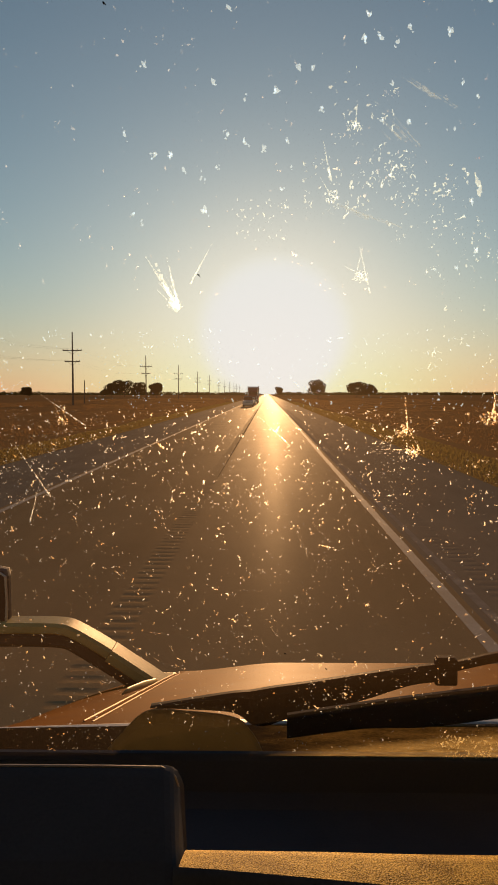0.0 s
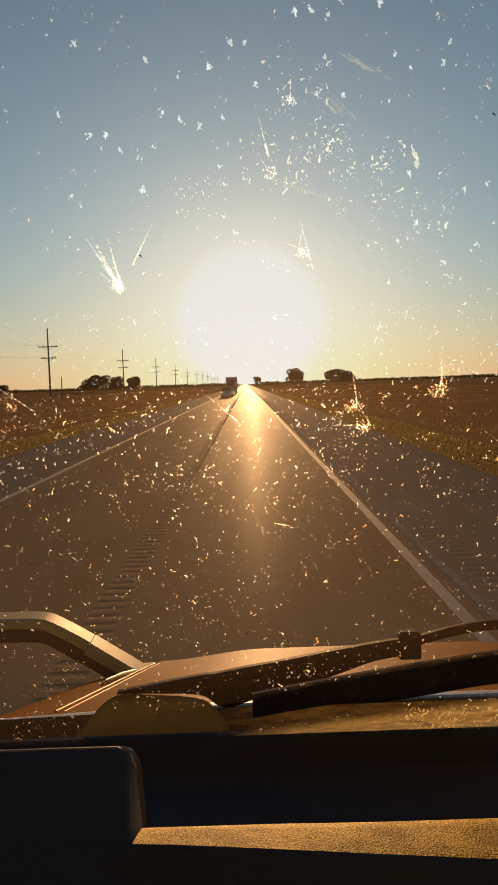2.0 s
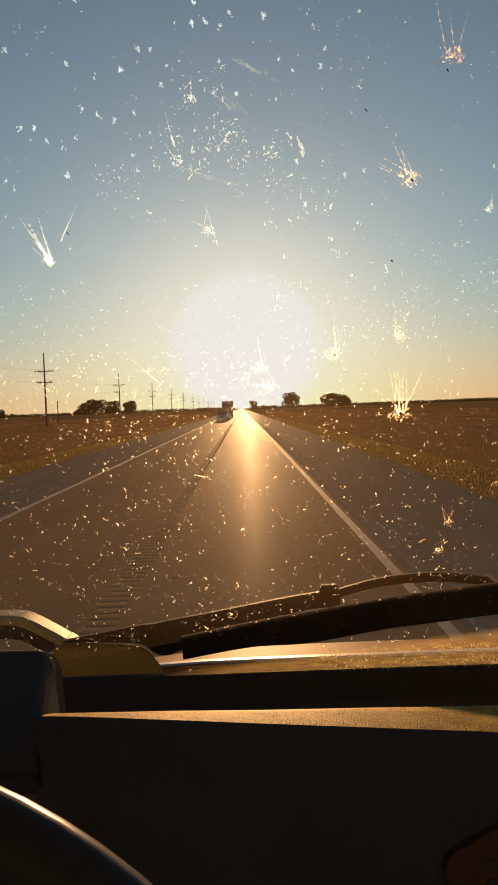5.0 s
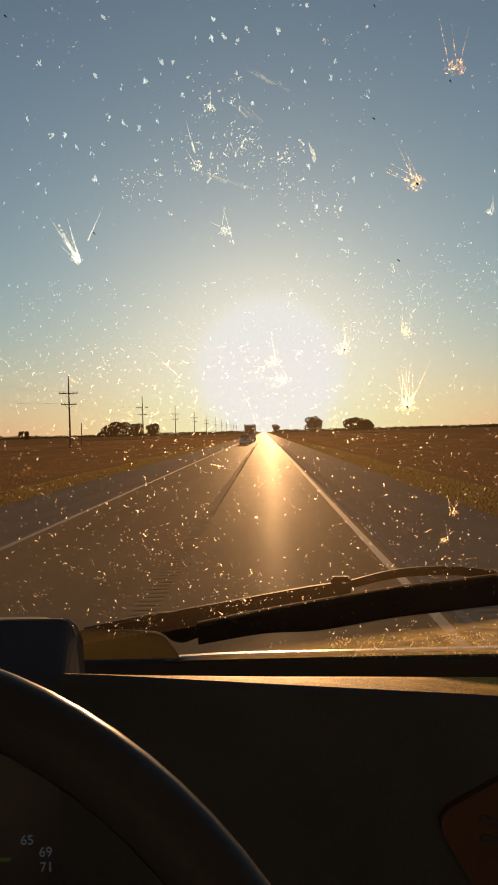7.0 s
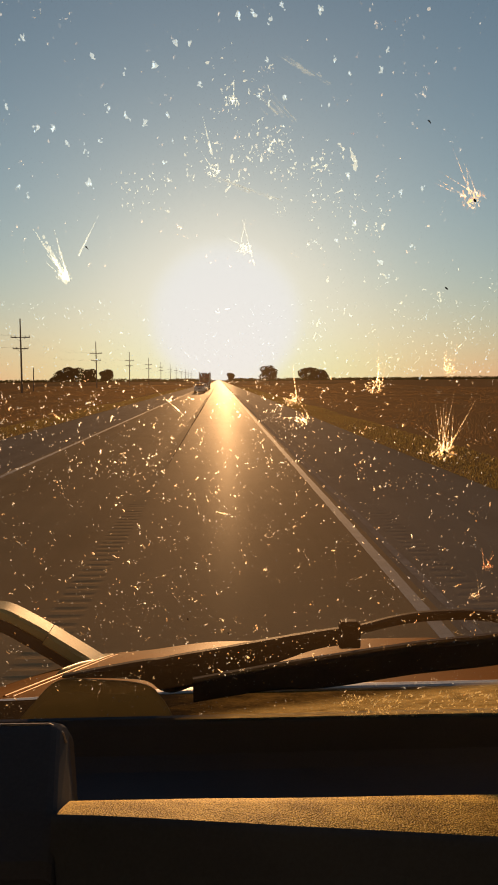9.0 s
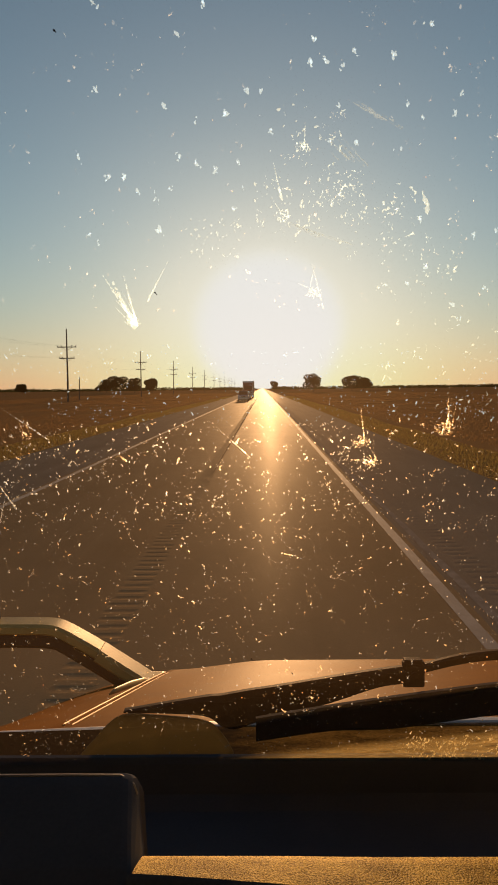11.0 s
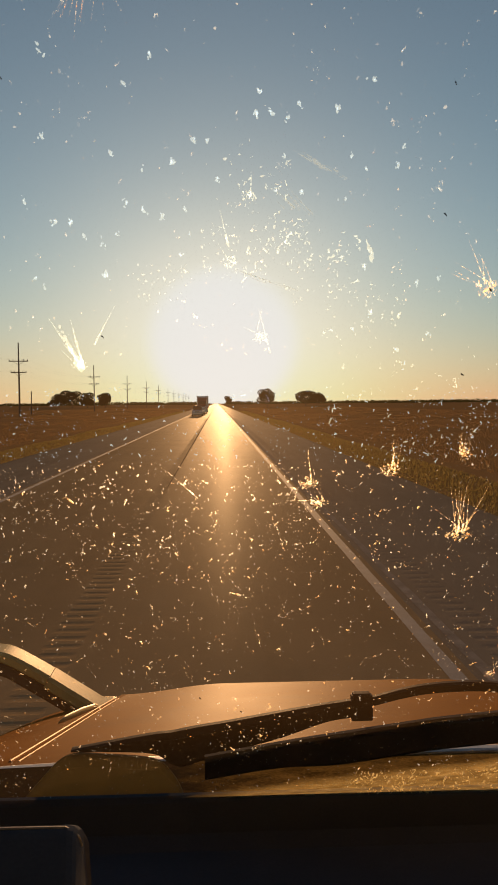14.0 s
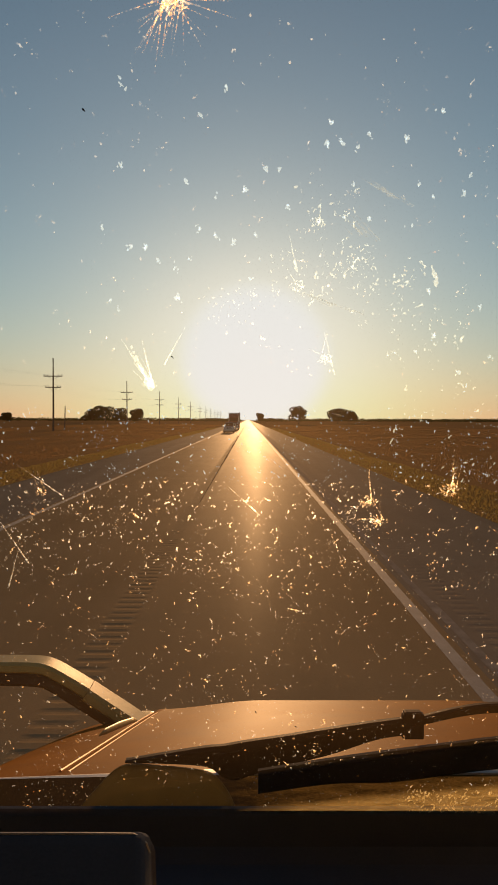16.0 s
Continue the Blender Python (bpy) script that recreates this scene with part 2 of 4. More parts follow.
def film_build(t):
    at = t.n("ShaderNodeTexCoord").outputs["Object"]
    dust = t.noise(at, 7.0, 6.0, 0.6)
    smear = t.noise(t.n("ShaderNodeMapping", {"Vector": at, "Scale": (3.0, 3.0, 14.0)}).outputs[0], 2.0, 5.0)
    height = t.n("ShaderNodeSeparateXYZ", {0: at}).outputs[2]
    # more film lower down stands in for the sun's glare over the road
    settled = t.n("ShaderNodeMapRange", {"Value": height, "From Min": 2.46, "From Max": 2.24, "To Min": 0.0066, "To Max": 0.0132}).outputs[0]
    # less film near the base keeps the wiper's shadow from showing in it
    thinned = t.n("ShaderNodeMapRange", {"Value": height, "From Min": 2.09, "From Max": 2.16, "To Min": 0.15, "To Max": 1.0}).outputs[0]
    amount = t.math("MULTIPLY", t.math("ADD", dust, smear), t.math("MULTIPLY", settled, thinned))
    across = t.n("ShaderNodeSeparateXYZ", {0: at}).outputs[0]
    # streaky golden grime along the glass base, deeper towards the middle of the cab
    streaks = t.noise(t.n("ShaderNodeMapping", {"Vector": at, "Scale": (40.0, 40.0, 260.0)}).outputs[0], 1.0, 6.0, 0.7)
    line = t.math("SUBTRACT", t.math("ADD", height, t.math("MULTIPLY", streaks, 0.016)), t.math("MULTIPLY", across, 0.115))
    low = t.n("ShaderNodeMapRange", {"Value": line, "From Min": 2.058, "From Max": 2.049, "To Min": 0.0, "To Max": 0.72}).outputs[0]
    near = t.n("ShaderNodeMapRange", {"Value": across, "From Min": -0.02, "From Max": 0.09, "To Min": 0.0, "To Max": 1.0}).outputs[0]
    low = t.math("MULTIPLY", low, near)
    amount = t.math("ADD", amount, t.math("MULTIPLY", low, t.math("POWER", streaks, 2.0)))
    caked = t.math("MINIMUM", t.math("MULTIPLY", low, 30.0), 1.0)
    dirt = t.n("ShaderNodeBsdfTranslucent", {"Color": t.mix(caked, (0.90, 0.56, 0.23, 1), (0.72, 0.58, 0.27, 1))}).outputs[0]
    clear = t.n("ShaderNodeBsdfTransparent", {"Color": (0.97, 0.98, 0.97, 1)}).outputs[0]
    spread_light = t.n("ShaderNodeBsdfRefraction", {"Color": (1.0, 0.82, 0.58, 1), "Roughness": 0.6, "IOR": 1.45}).outputs[0]
    clear = t.n("ShaderNodeMixShader", {0: 0.0007, 1: clear, 2: spread_light}).outputs[0]
    return t.n("ShaderNodeMixShader", {0: amount, 1: clear, 2: dirt}).outputs[0]


def pivot_build(t):
    """Mottled olive; translucency is added to brighten the side away from the sun."""
    at = t.n("ShaderNodeTexCoord").outputs["Object"]
    dust = t.math("ADD", t.math("MULTIPLY", t.noise(at, 35.0, 5.0, 0.6), 0.6), t.math("MULTIPLY", t.noise(at, 400.0, 4.0, 0.7), 0.4))
    tr = t.n("ShaderNodeBsdfTranslucent", {"Color": t.mix(dust, (0.098, 0.088, 0.058, 1), (0.176, 0.160, 0.106, 1))}).outputs[0]
    d = t.n("ShaderNodeBsdfDiffuse", {"Color": (0.10, 0.09, 0.06, 1)}).outputs[0]
    return t.n("ShaderNodeAddShader", {0: tr, 1: d}).outputs[0]


MAT_PIVOT = material("olive_see_through_cover", pivot_build)
MAT_FILM = material("dusty_glass", film_build)


def thin_layer(t, cover, solid):
    """A thin dried film: most of the light behind passes, and the film scatters its own share."""
    veil = t.n("ShaderNodeMixShader", {0: cover, 1: t.n("ShaderNodeBsdfTransparent").outputs[0], 2: t.n("ShaderNodeBsdfTransparent", {"Color": (0.64, 0.66, 0.68, 1)}).outputs[0]}).outputs[0]
    return t.n("ShaderNodeAddShader", {0: veil, 1: t.n("ShaderNodeMixShader", {0: cover, 2: solid}).outputs[0]}).outputs[0]


def splat_build(t, gold=False, red=False):
    rnd = t.n("ShaderNodeNewGeometry").outputs["Random Per Island"]
    col = t.ramp(rnd, ((0.0, (0.70, 0.70, 0.60)), (0.12, (0.56, 0.74, 0.96)), (0.98, (0.52, 0.71, 0.97)), (1.0, (0.4, 0.15, 0.06))))
    if gold:
        col = t.ramp(rnd, ((0.0, (0.88, 0.42, 0.10)), (0.25, (0.92, 0.74, 0.30)), (0.5, (0.85, 0.90, 0.90)), (0.78, (0.80, 0.92, 1.0)), (0.92, (0.85, 0.50, 0.14)), (1.0, (0.35, 0.08, 0.03))))
    if red:
        col = t.ramp(rnd, ((0.0, (0.75, 0.22, 0.06)), (0.7, (0.80, 0.36, 0.12)), (1.0, (0.9, 0.8, 0.6))))
    tr = t.n("ShaderNodeBsdfTranslucent", {"Color": col}).outputs[0]
    d = t.n("ShaderNodeBsdfPrincipled", {"Base Color": col, "Roughness": 0.4}).outputs[0]
    wet = t.n("ShaderNodeBsdfRefraction", {"Color": (0.95, 0.93, 0.88, 1), "Roughness": 0.5, "IOR": 1.45}).outputs[0]
    solid = t.n("ShaderNodeMixShader", {0: 0.15, 1: t.n("ShaderNodeMixShader", {0: 0.06, 1: tr, 2: wet}).outputs[0], 2: d}).outputs[0]
    fac = t.ramp(t.math("FRACT", t.math("MULTIPLY", rnd, 37.0)), ((0.0, (0.07,) * 3), (0.55, (0.28,) * 3), (1.0, (0.78,) * 3)))
    return thin_layer(t, fac, solid)


MAT_SPLAT = material("dried_insect_residue", splat_build)
MAT_REDDISH = material("reddish_insect_residue", lambda t: splat_build(t, red=True))
MAT_GOLD = material("golden_insect_residue", lambda t: splat_build(t, True))


def pale_build(t, a=(0.30, 0.56, 1.0, 1), b=(0.40, 0.66, 1.0, 1), cover=0.85):
    """Milky dried residue, nearly opaque."""
    at = t.n("ShaderNodeTexCoord").outputs["Object"]
    col = t.mix(t.noise(at, 900.0, 3.0), a, b)
    tr = t.n("ShaderNodeBsdfTranslucent", {"Color": col}).outputs[0]
    d = t.n("ShaderNodeBsdfDiffuse", {"Color": (0.7, 0.7, 0.7, 1)}).outputs[0]
    solid = t.n("ShaderNodeMixShader", {0: 0.10, 1: tr, 2: d}).outputs[0]
    return thin_layer(t, cover, solid)


MAT_PALE = material("milky_insect_residue", pale_build)
MAT_CREAM = material("cream_insect_residue", lambda t: pale_build(t, (0.46, 0.75, 1.0, 1), (0.62, 0.86, 1.0, 1), 0.62))


def glow_mat(name, colour, strength):
    return material(name, lambda t: t.n("ShaderNodeEmission", {"Color": (*colour, 1), "Strength": strength}).outputs[0])


MAT_DIGIT = glow_mat("lit_digits", (0.9, 0.92, 1.0), 0.028)
MAT_GREEN = glow_mat("indicator_lamp", (0.6, 0.8, 0.15), 0.02)


def haze_build(t):
    tr = t.n("ShaderNodeBsdfTranslucent", {"Color": (0.50, 0.74, 1.0, 1)}).outputs[0]
    return t.n("ShaderNodeMixShader", {0: 0.2, 1: t.n("ShaderNodeBsdfTransparent").outputs[0], 2: tr}).outputs[0]


MAT_HAZE = material("dried_haze", haze_build)
MAT_GRIME = leaf_mat("golden_grime", (0.46, 0.40, 0.22), (0.92, 0.84, 0.54), 0.65)
MAT_DARKBIT = surface("dark_insect_bit", (0.03, 0.015, 0.01), 0.6)


# ---- builders ----
def thing(name, label, category, at=None, group="", kind=""):
    ob = new(name)
    ob.matrix_world = at if at else Matrix()
    return tagged(ob, label, category, group, kind)


def part(name, bm, mat, parent=None, label="", smooth=False):
    me = bpy.data.meshes.new(name)
    bm.normal_update()
    bm.to_mesh(me)
    bm.free()
    for m in mat if isinstance(mat, (list, tuple)) else [mat]:
        me.materials.append(m)
    if smooth:
        me.polygons.foreach_set("use_smooth", [True] * len(me.polygons))
    ob = new(name, me)
    if parent:
        ob.parent = parent
    return tagged(ob, label)


def box_into(bm, lo, hi, bevel=0.0, m=None):
    made = bmesh.ops.create_cube(bm, size=1.0)["verts"]
    c, s = [(a + b) / 2 for a, b in zip(lo, hi)], [b - a for a, b in zip(lo, hi)]
    for v in made:
        v.co = Vector((v.co.x * s[0] + c[0], v.co.y * s[1] + c[1], v.co.z * s[2] + c[2]))
    if bevel:
        edges = list({e for v in made for e in v.link_edges})
        made = list({v for f in bmesh.ops.bevel(bm, geom=edges, offset=bevel, segments=2, affect="EDGES", profile=0.6)["faces"] for v in f.verts})
    if m:
        for v in made:
            v.co = m @ v.co
    return bm


def box(lo, hi, bevel=0.0):
    return box_into(bmesh.new(), lo, hi, bevel)


def tube_into(bm, path, radii, sides=10, flat=1.0, caps=True, up=(0, 0, 1)):
    """A tube along a path; flat squashes it along its second axis."""
    pts = [Vector(p) for p in path]
    radii = radii if isinstance(radii, (list, tuple)) else [radii] * len(pts)
    rings = []
    for i, p in enumerate(pts):
        d = (pts[min(i + 1, len(pts) - 1)] - pts[max(i - 1, 0)]).normalized()
        ref = Vector(up) if abs(d.dot(Vector(up))) < 0.95 else Vector((0, 1, 0))
        a = d.cross(ref).normalized()
        b = a.cross(d).normalized()
        rings.append([bm.verts.new(p + radii[i] * (math.cos(2 * math.pi * k / sides) * a * flat + math.sin(2 * math.pi * k / sides) * b)) for k in range(sides)])
    for r, q in zip(rings, rings[1:]):
        for k in range(sides):
            bm.faces.new((r[k], r[(k + 1) % sides], q[(k + 1) % sides], q[k]))
    if caps:
        bm.faces.new(rings[0][::-1])
        bm.faces.new(rings[-1])
    return bm


def grid_into(bm, us, vs, fn):
    rows = [[bm.verts.new(fn(u, v)) for u in us] for v in vs]
    for a, b in zip(rows, rows[1:]):
        for i in range(len(us) - 1):
            bm.faces.new((a[i], a[i + 1], b[i + 1], b[i]))
    return bm


def spread(a, b, n):
    return [a + (b - a) * i / (n - 1) for i in range(n)]


def smooth_path(points, n=6):
    """A round curve through the points."""
    p = [Vector(q) for q in points]
    p = [2 * p[0] - p[1]] + p + [2 * p[-1] - p[-2]]
    out = []
    for a, b, c, d in zip(p, p[1:], p[2:], p[3:]):
        for i in range(n):
            t = i / n
            out.append(0.5 * ((2 * b) + (c - a) * t + (2 * a - 5 * b + 4 * c - d) * t * t + (3 * b - a - 3 * c + d) * t ** 3))
    return out + [p[-2]]


# ---- ground and road ----
RIGHT_LINE, LEFT_LINE, CENTRE, PAVED_R, PAVED_L = 2.13, -5.45, -1.55, 5.9, -8.9
RUMBLE_W, NEAR, FAR = 0.2, -40.0, 2800.0


def ground_height(x, y):
    """Ditch, then field, on both sides of the road."""
    off = max(x - PAVED_R, PAVED_L - x, 0.0)
    dip = -0.22 * min(off / 4.0, 1.0) + 0.9 * min(max(off - 9.0, 0.0) / 60.0, 1.0)
    return dip + 0.10 * min(off, 3.0) / 3.0 * noise.noise((x * 0.3, y * 0.08, 0.0))


bm = bmesh.new()
side = [0, 0.5, 1.2, 2.5, 4, 6, 9, 13, 20, 30, 45, 70, 120, 250, 600, 1500, 3500]
ys = [NEAR, -10, 0] + [4.0 * i for i in range(1, 40)] + [160 * 1.12 ** i for i in range(1, 27)]
xs = sorted([PAVED_R + a for a in side] + [PAVED_L - a for a in side])
grid_into(bm, xs, ys, lambda x, y: Vector((x, y, ground_height(x, y) - (0.3 if PAVED_L < x < PAVED_R else 0.02))))
tagged(part("ground", bm, MAT_FIELD, smooth=True), "dry brown prairie field with grassy ditches", "ground", kind="structure")


def slab(name, x0, x1, mat, label, category, top=0.0):
    bm = bmesh.new()
    box_into(bm, (x0, NEAR, -0.35), (x1, FAR, top))
    return tagged(part(name, bm, mat), label, category, kind="structure")


slab("road", CENTRE + RUMBLE_W, RIGHT_LINE + 0.16, MAT_ROAD, "worn grey-brown asphalt driving lane", "road")
slab("road_oncoming", LEFT_LINE - 0.16, CENTRE - RUMBLE_W, MAT_ROAD, "worn grey-brown asphalt oncoming lane", "road")
slab("shoulder_left", PAVED_L, LEFT_LINE - 0.16, MAT_SHOULDER, "grey asphalt shoulder beside the white line", "road shoulder")
slab("shoulder_inner", RIGHT_LINE + 0.16, 2.62, MAT_SHOULDER, "grey asphalt shoulder beside the white line", "road shoulder")
slab("shoulder_right", 3.02, PAVED_R, MAT_SHOULDER, "wide grey asphalt shoulder edged by grass", "road shoulder")


def rumble(name, xc, half, mat, label, deep):
    """A strip of milled grooves with worn, ragged ends, 30 cm apart, then plain asphalt."""
    cols = spread(xc - half, xc + half, 9)
    prof = []
    y, k = 2.0, 0
    while y < 130:
        for dy, d in ((0.0, 0.0), (0.12, 0.0), (0.165, 0.7), (0.21, 1.0), (0.255, 0.7)):
            prof.append((y + dy, d, k))
        y, k = y + 0.30, k + 1
    prof = [(NEAR, 0.0, 0)] + prof + [(y, 0.0, 0), (FAR, 0.0, 0)]
    verts, faces = [], []
    for v, d, k in prof:
        for c, x in enumerate(cols):
            inside = 0.0 if c in (0, 8) else min(1.0, max(0.0, 1.4 - (abs(x - xc) / half) ** 4 * 1.6 + 0.5 * noise.noise((x * 9, k * 1.7, xc))))
            verts.append((x, v + 0.02 * noise.noise((x * 6, k * 2.3, 4.0)) * d, -deep * d * inside * (1 + 0.5 * noise.noise((k * 0.9, x * 3, 2.0)))))
    n = len(cols)
    for r in range(len(prof) - 1):
        for c in range(n - 1):
            a = r * n + c
            faces.append((a, a + 1, a + n + 1, a + n))
    me = bpy.data.meshes.new(name)
    me.from_pydata(verts, [], faces)
    me.materials.append(mat)
    return tagged(new(name, me), label, "rumble strip", kind="structure")


rumble("rumble_strip_centre", CENTRE, RUMBLE_W, MAT_ROAD, "milled rumble strip grooves along the road centre", 0.0052)
rumble("rumble_strip_shoulder", 2.82, 0.2, MAT_SHOULDER, "milled rumble strip grooves in the shoulder", 0.0034)


def stripe(name, x, half, mat, label, wander=0.01, h=0.004, start=NEAR, grow=0.0):
    bm = bmesh.new()
    vs = [start] + [i * 1.5 for i in range(0, 80) if i * 1.5 > start] + [120 * 1.15 ** i for i in range(1, 23)]
    left, right = [], []
    for v in vs:
        a, b = (wander * noise.noise((v * 0.7, x, s)) for s in (1.0, 7.0))
        k = min(1.0, 0.15 + (v - start) / grow) if grow else 1.0
        left.append(bm.verts.new((x - half * k + a * k, v, h)))
        right.append(bm.verts.new((x + half * k + b * k, v, h)))
    for i in range(len(vs) - 1):
        bm.faces.new((left[i], right[i], right[i + 1], left[i + 1]))
    return tagged(part(name, bm, mat), label, "road marking", kind="structure")


stripe("edge_line_right", RIGHT_LINE, 0.075, MAT_LINE, "worn white painted edge line on asphalt")
stripe("edge_line_left", LEFT_LINE, 0.075, MAT_LINE, "worn white painted edge line on asphalt")
stripe("shoulder_joint", RIGHT_LINE + 0.31, 0.055, MAT_JOINT, "pale gravelly joint beside the edge line", 0.03)
stripe("tar_seam", CENTRE + RUMBLE_W - 0.07, 0.04, MAT_TAR, "dark tar seam along the far rumble strip", 0.05, start=24.0, grow=45.0)

def bar(spine, depth, n=6, lean=0.0):
    """A flat bar along x: spine rows of x, y, middle z and half height; lean tips its top back."""
    path = smooth_path([(x, y, z) for x, y, z, h in spine], n)
    halves = [p.x for p in smooth_path([(h, i, 0) for i, (x, y, z, h) in enumerate(spine)], n)]
    bm = bmesh.new()
    rings = []
    for p, h in zip(path, halves):
        ring = []
        for dy, dz in ((-1, -0.8), (-1, 0.6), (-0.5, 1), (0.6, 1), (1, 0.7), (1, -0.8), (0.5, -1), (-0.6, -1)):
            ring.append(bm.verts.new((p.x, p.y + dy * depth / 2 - lean * dz * h, p.z + dz * h)))
        rings.append(ring)
    for a, b in zip(rings, rings[1:]):
        for k in range(8):
            bm.faces.new((a[k], a[(k + 1) % 8], b[(k + 1) % 8], b[k]))
    bm.faces.new(rings[0][::-1])
    bm.faces.new(rings[-1])
    return bm


# ---- the truck's hood and cowl ----
hood = thing("truck_hood", "red painted truck hood with a raised centre and side crease", "truck hood", CAB)


def hood_point(u, v):
    """u across, v along; the middle bulges above the side crease."""
    x, y = u, 1.04 + v * 1.51
    z = 1.979 - 0.283 * (y - 1.04) - 0.03 * max(v - 0.55, 0) ** 2
    k = min(max((x + 0.235) / 0.30, 0.0), 1.0)
    z += (0.008 + 0.020 * v) * k * k * (3 - 2 * k)
    if x < -0.235:
        z -= 0.004 + 0.016 * min(v * 3, 1) + 0.10 * (-0.235 - x) + 1.2 * (max(-0.34 - x, 0) ** 2)
    z -= 0.5 * max(v - 0.93, 0) ** 1.5
    z -= 0.35 * max(x - 0.62, 0) ** 2
    return Vector((x, y, z))


us = spread(-0.46, -0.245, 10) + spread(-0.235, 0.12, 22) + spread(0.15, 1.5, 24)
bm = grid_into(bmesh.new(), us, spread(0, 1, 28), hood_point)
part("hood_panel", bm, MAT_RED, hood, smooth=True)
# thin beads carry the glint along the crease as a lighter paint
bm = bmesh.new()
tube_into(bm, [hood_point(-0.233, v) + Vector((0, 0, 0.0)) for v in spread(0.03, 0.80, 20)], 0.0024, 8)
part("crease_bead", bm, MAT_CREASE_GLINT, hood, "raised crease with its glint painted in lighter red")
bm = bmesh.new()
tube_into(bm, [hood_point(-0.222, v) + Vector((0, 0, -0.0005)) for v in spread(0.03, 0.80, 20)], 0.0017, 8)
part("crease_bead", bm, MAT_CREASE_GLINT, hood, "raised crease with its glint painted in lighter red")
bm = bar([(u, 1.029, 1.9905 - 0.04 * max(0.05 - u, 0), 0.0035) for u in spread(-0.45, 1.4, 24)], 0.017, 2)
part("rear_seal", bm, MAT_TRIM, hood, "pale grey rubber seal strip")
for x0, x1 in ((-0.47, -0.45), (1.48, 1.5)):
    part("side_panel", box((x0, 1.05, 0.45), (x1, 2.45, 1.36)), MAT_RED, hood)

part("front_panel", box((-0.45, 2.43, 0.45), (1.48, 2.46, 1.50)), MAT_RED, hood)

cowl = thing("cowl", "cowl caked with golden-brown dust below the windshield, shade painted dark at its left", "cowl", CAB)
bm = grid_into(bmesh.new(), spread(-0.55, 1.5, 40), spread(0, 1, 8),
               lambda u, v: Vector((u, 0.815 + 0.222 * v, 2.034 - 0.048 * v + 0.002 * math.sin(math.pi * v) - 0.03 * max(-0.05 - u, 0))))
part("cowl_panel", bm, MAT_COWL, cowl, smooth=True)
# ---- windshield wiper ----
wiper = thing("windshield_wiper", "black windshield wiper parked at the glass base", "wiper", CAB)


part("pivot_cover", bar([(-0.168, 0.855, 2.0150, 0.0040), (-0.148, 0.855, 2.0240, 0.0190), (-0.1185, 0.855, 2.0370, 0.0330), (-0.077, 0.855, 2.0375, 0.0325), (-0.029, 0.855, 2.0345, 0.0295), (-0.011, 0.855, 2.0270, 0.0220),
                         (0.000, 0.855, 2.0170, 0.0120), (0.004, 0.855, 2.0080, 0.0040)], 0.006, 10), MAT_PIVOT, wiper, "rounded olive pivot cover, brightened from behind")
part("arm", bar([(-0.116, 0.868, 2.0708, 0.0008), (-0.077, 0.868, 2.0735, 0.0050), (-0.030, 0.868, 2.0755, 0.0105), (-0.012, 0.868, 2.0705, 0.0170), (0.002, 0.868, 2.0705, 0.0195),
                 (0.020, 0.868, 2.0748, 0.0182), (0.0492, 0.868, 2.0812, 0.0160), (0.1017, 0.868, 2.0920, 0.0138), (0.150, 0.868, 2.1036, 0.0096), (0.180, 0.868, 2.1080, 0.0090)], 0.012), MAT_WIPER, wiper)
joint = part("joint", box((0.1785, 0.862, 2.0950), (0.2015, 0.874, 2.1225), 0.0025), MAT_WIPER, wiper)
part("clip", box((0.1800, 0.861, 2.1180), (0.1985, 0.872, 2.1250), 0.0015), MAT_WIPER, joint)
part("pin", tube_into(bmesh.new(), [(0.1900, 0.8605, 2.1085), (0.1900, 0.8755, 2.1085)], 0.0035, 12), MAT_WIPER, joint)
part("rod", bar([(0.1974, 0.868, 2.1138, 0.0047), (0.2318, 0.868, 2.1222, 0.0049), (0.2605, 0.868, 2.1269, 0.0050), (0.2892, 0.868, 2.1286, 0.0051), (0.3178, 0.868, 2.1286, 0.0052), (0.3465, 0.866, 2.1260, 0.0052), (0.3752, 0.858, 2.1222, 0.0050), (0.395, 0.850, 2.120, 0.0048)], 0.010), MAT_WIPER, wiper)
part("blade", bar([(0.0240, 0.8020, 2.0768, 0.0137), (0.0970, 0.7975, 2.0895, 0.0147), (0.1560, 0.7950, 2.0955, 0.0185), (0.2240, 0.7900, 2.1065, 0.0183), (0.2500, 0.7880, 2.1105, 0.0183), (0.3000, 0.7860, 2.1155, 0.0183), (0.3660, 0.7820, 2.1225, 0.0183), (0.6000, 0.7700, 2.1400, 0.0180)],
                  0.010, lean=0.395), MAT_BLADE, wiper, "matt black rubber blade")
part("blade_bracket", box((0.368, 0.800, 2.106), (0.402, 0.872, 2.130), 0.004), MAT_WIPER, wiper)

# ---- hood mirror ----
mirror = thing("hood_mirror", "hood mirror on a bent tan metal arm", "mirror", CAB)


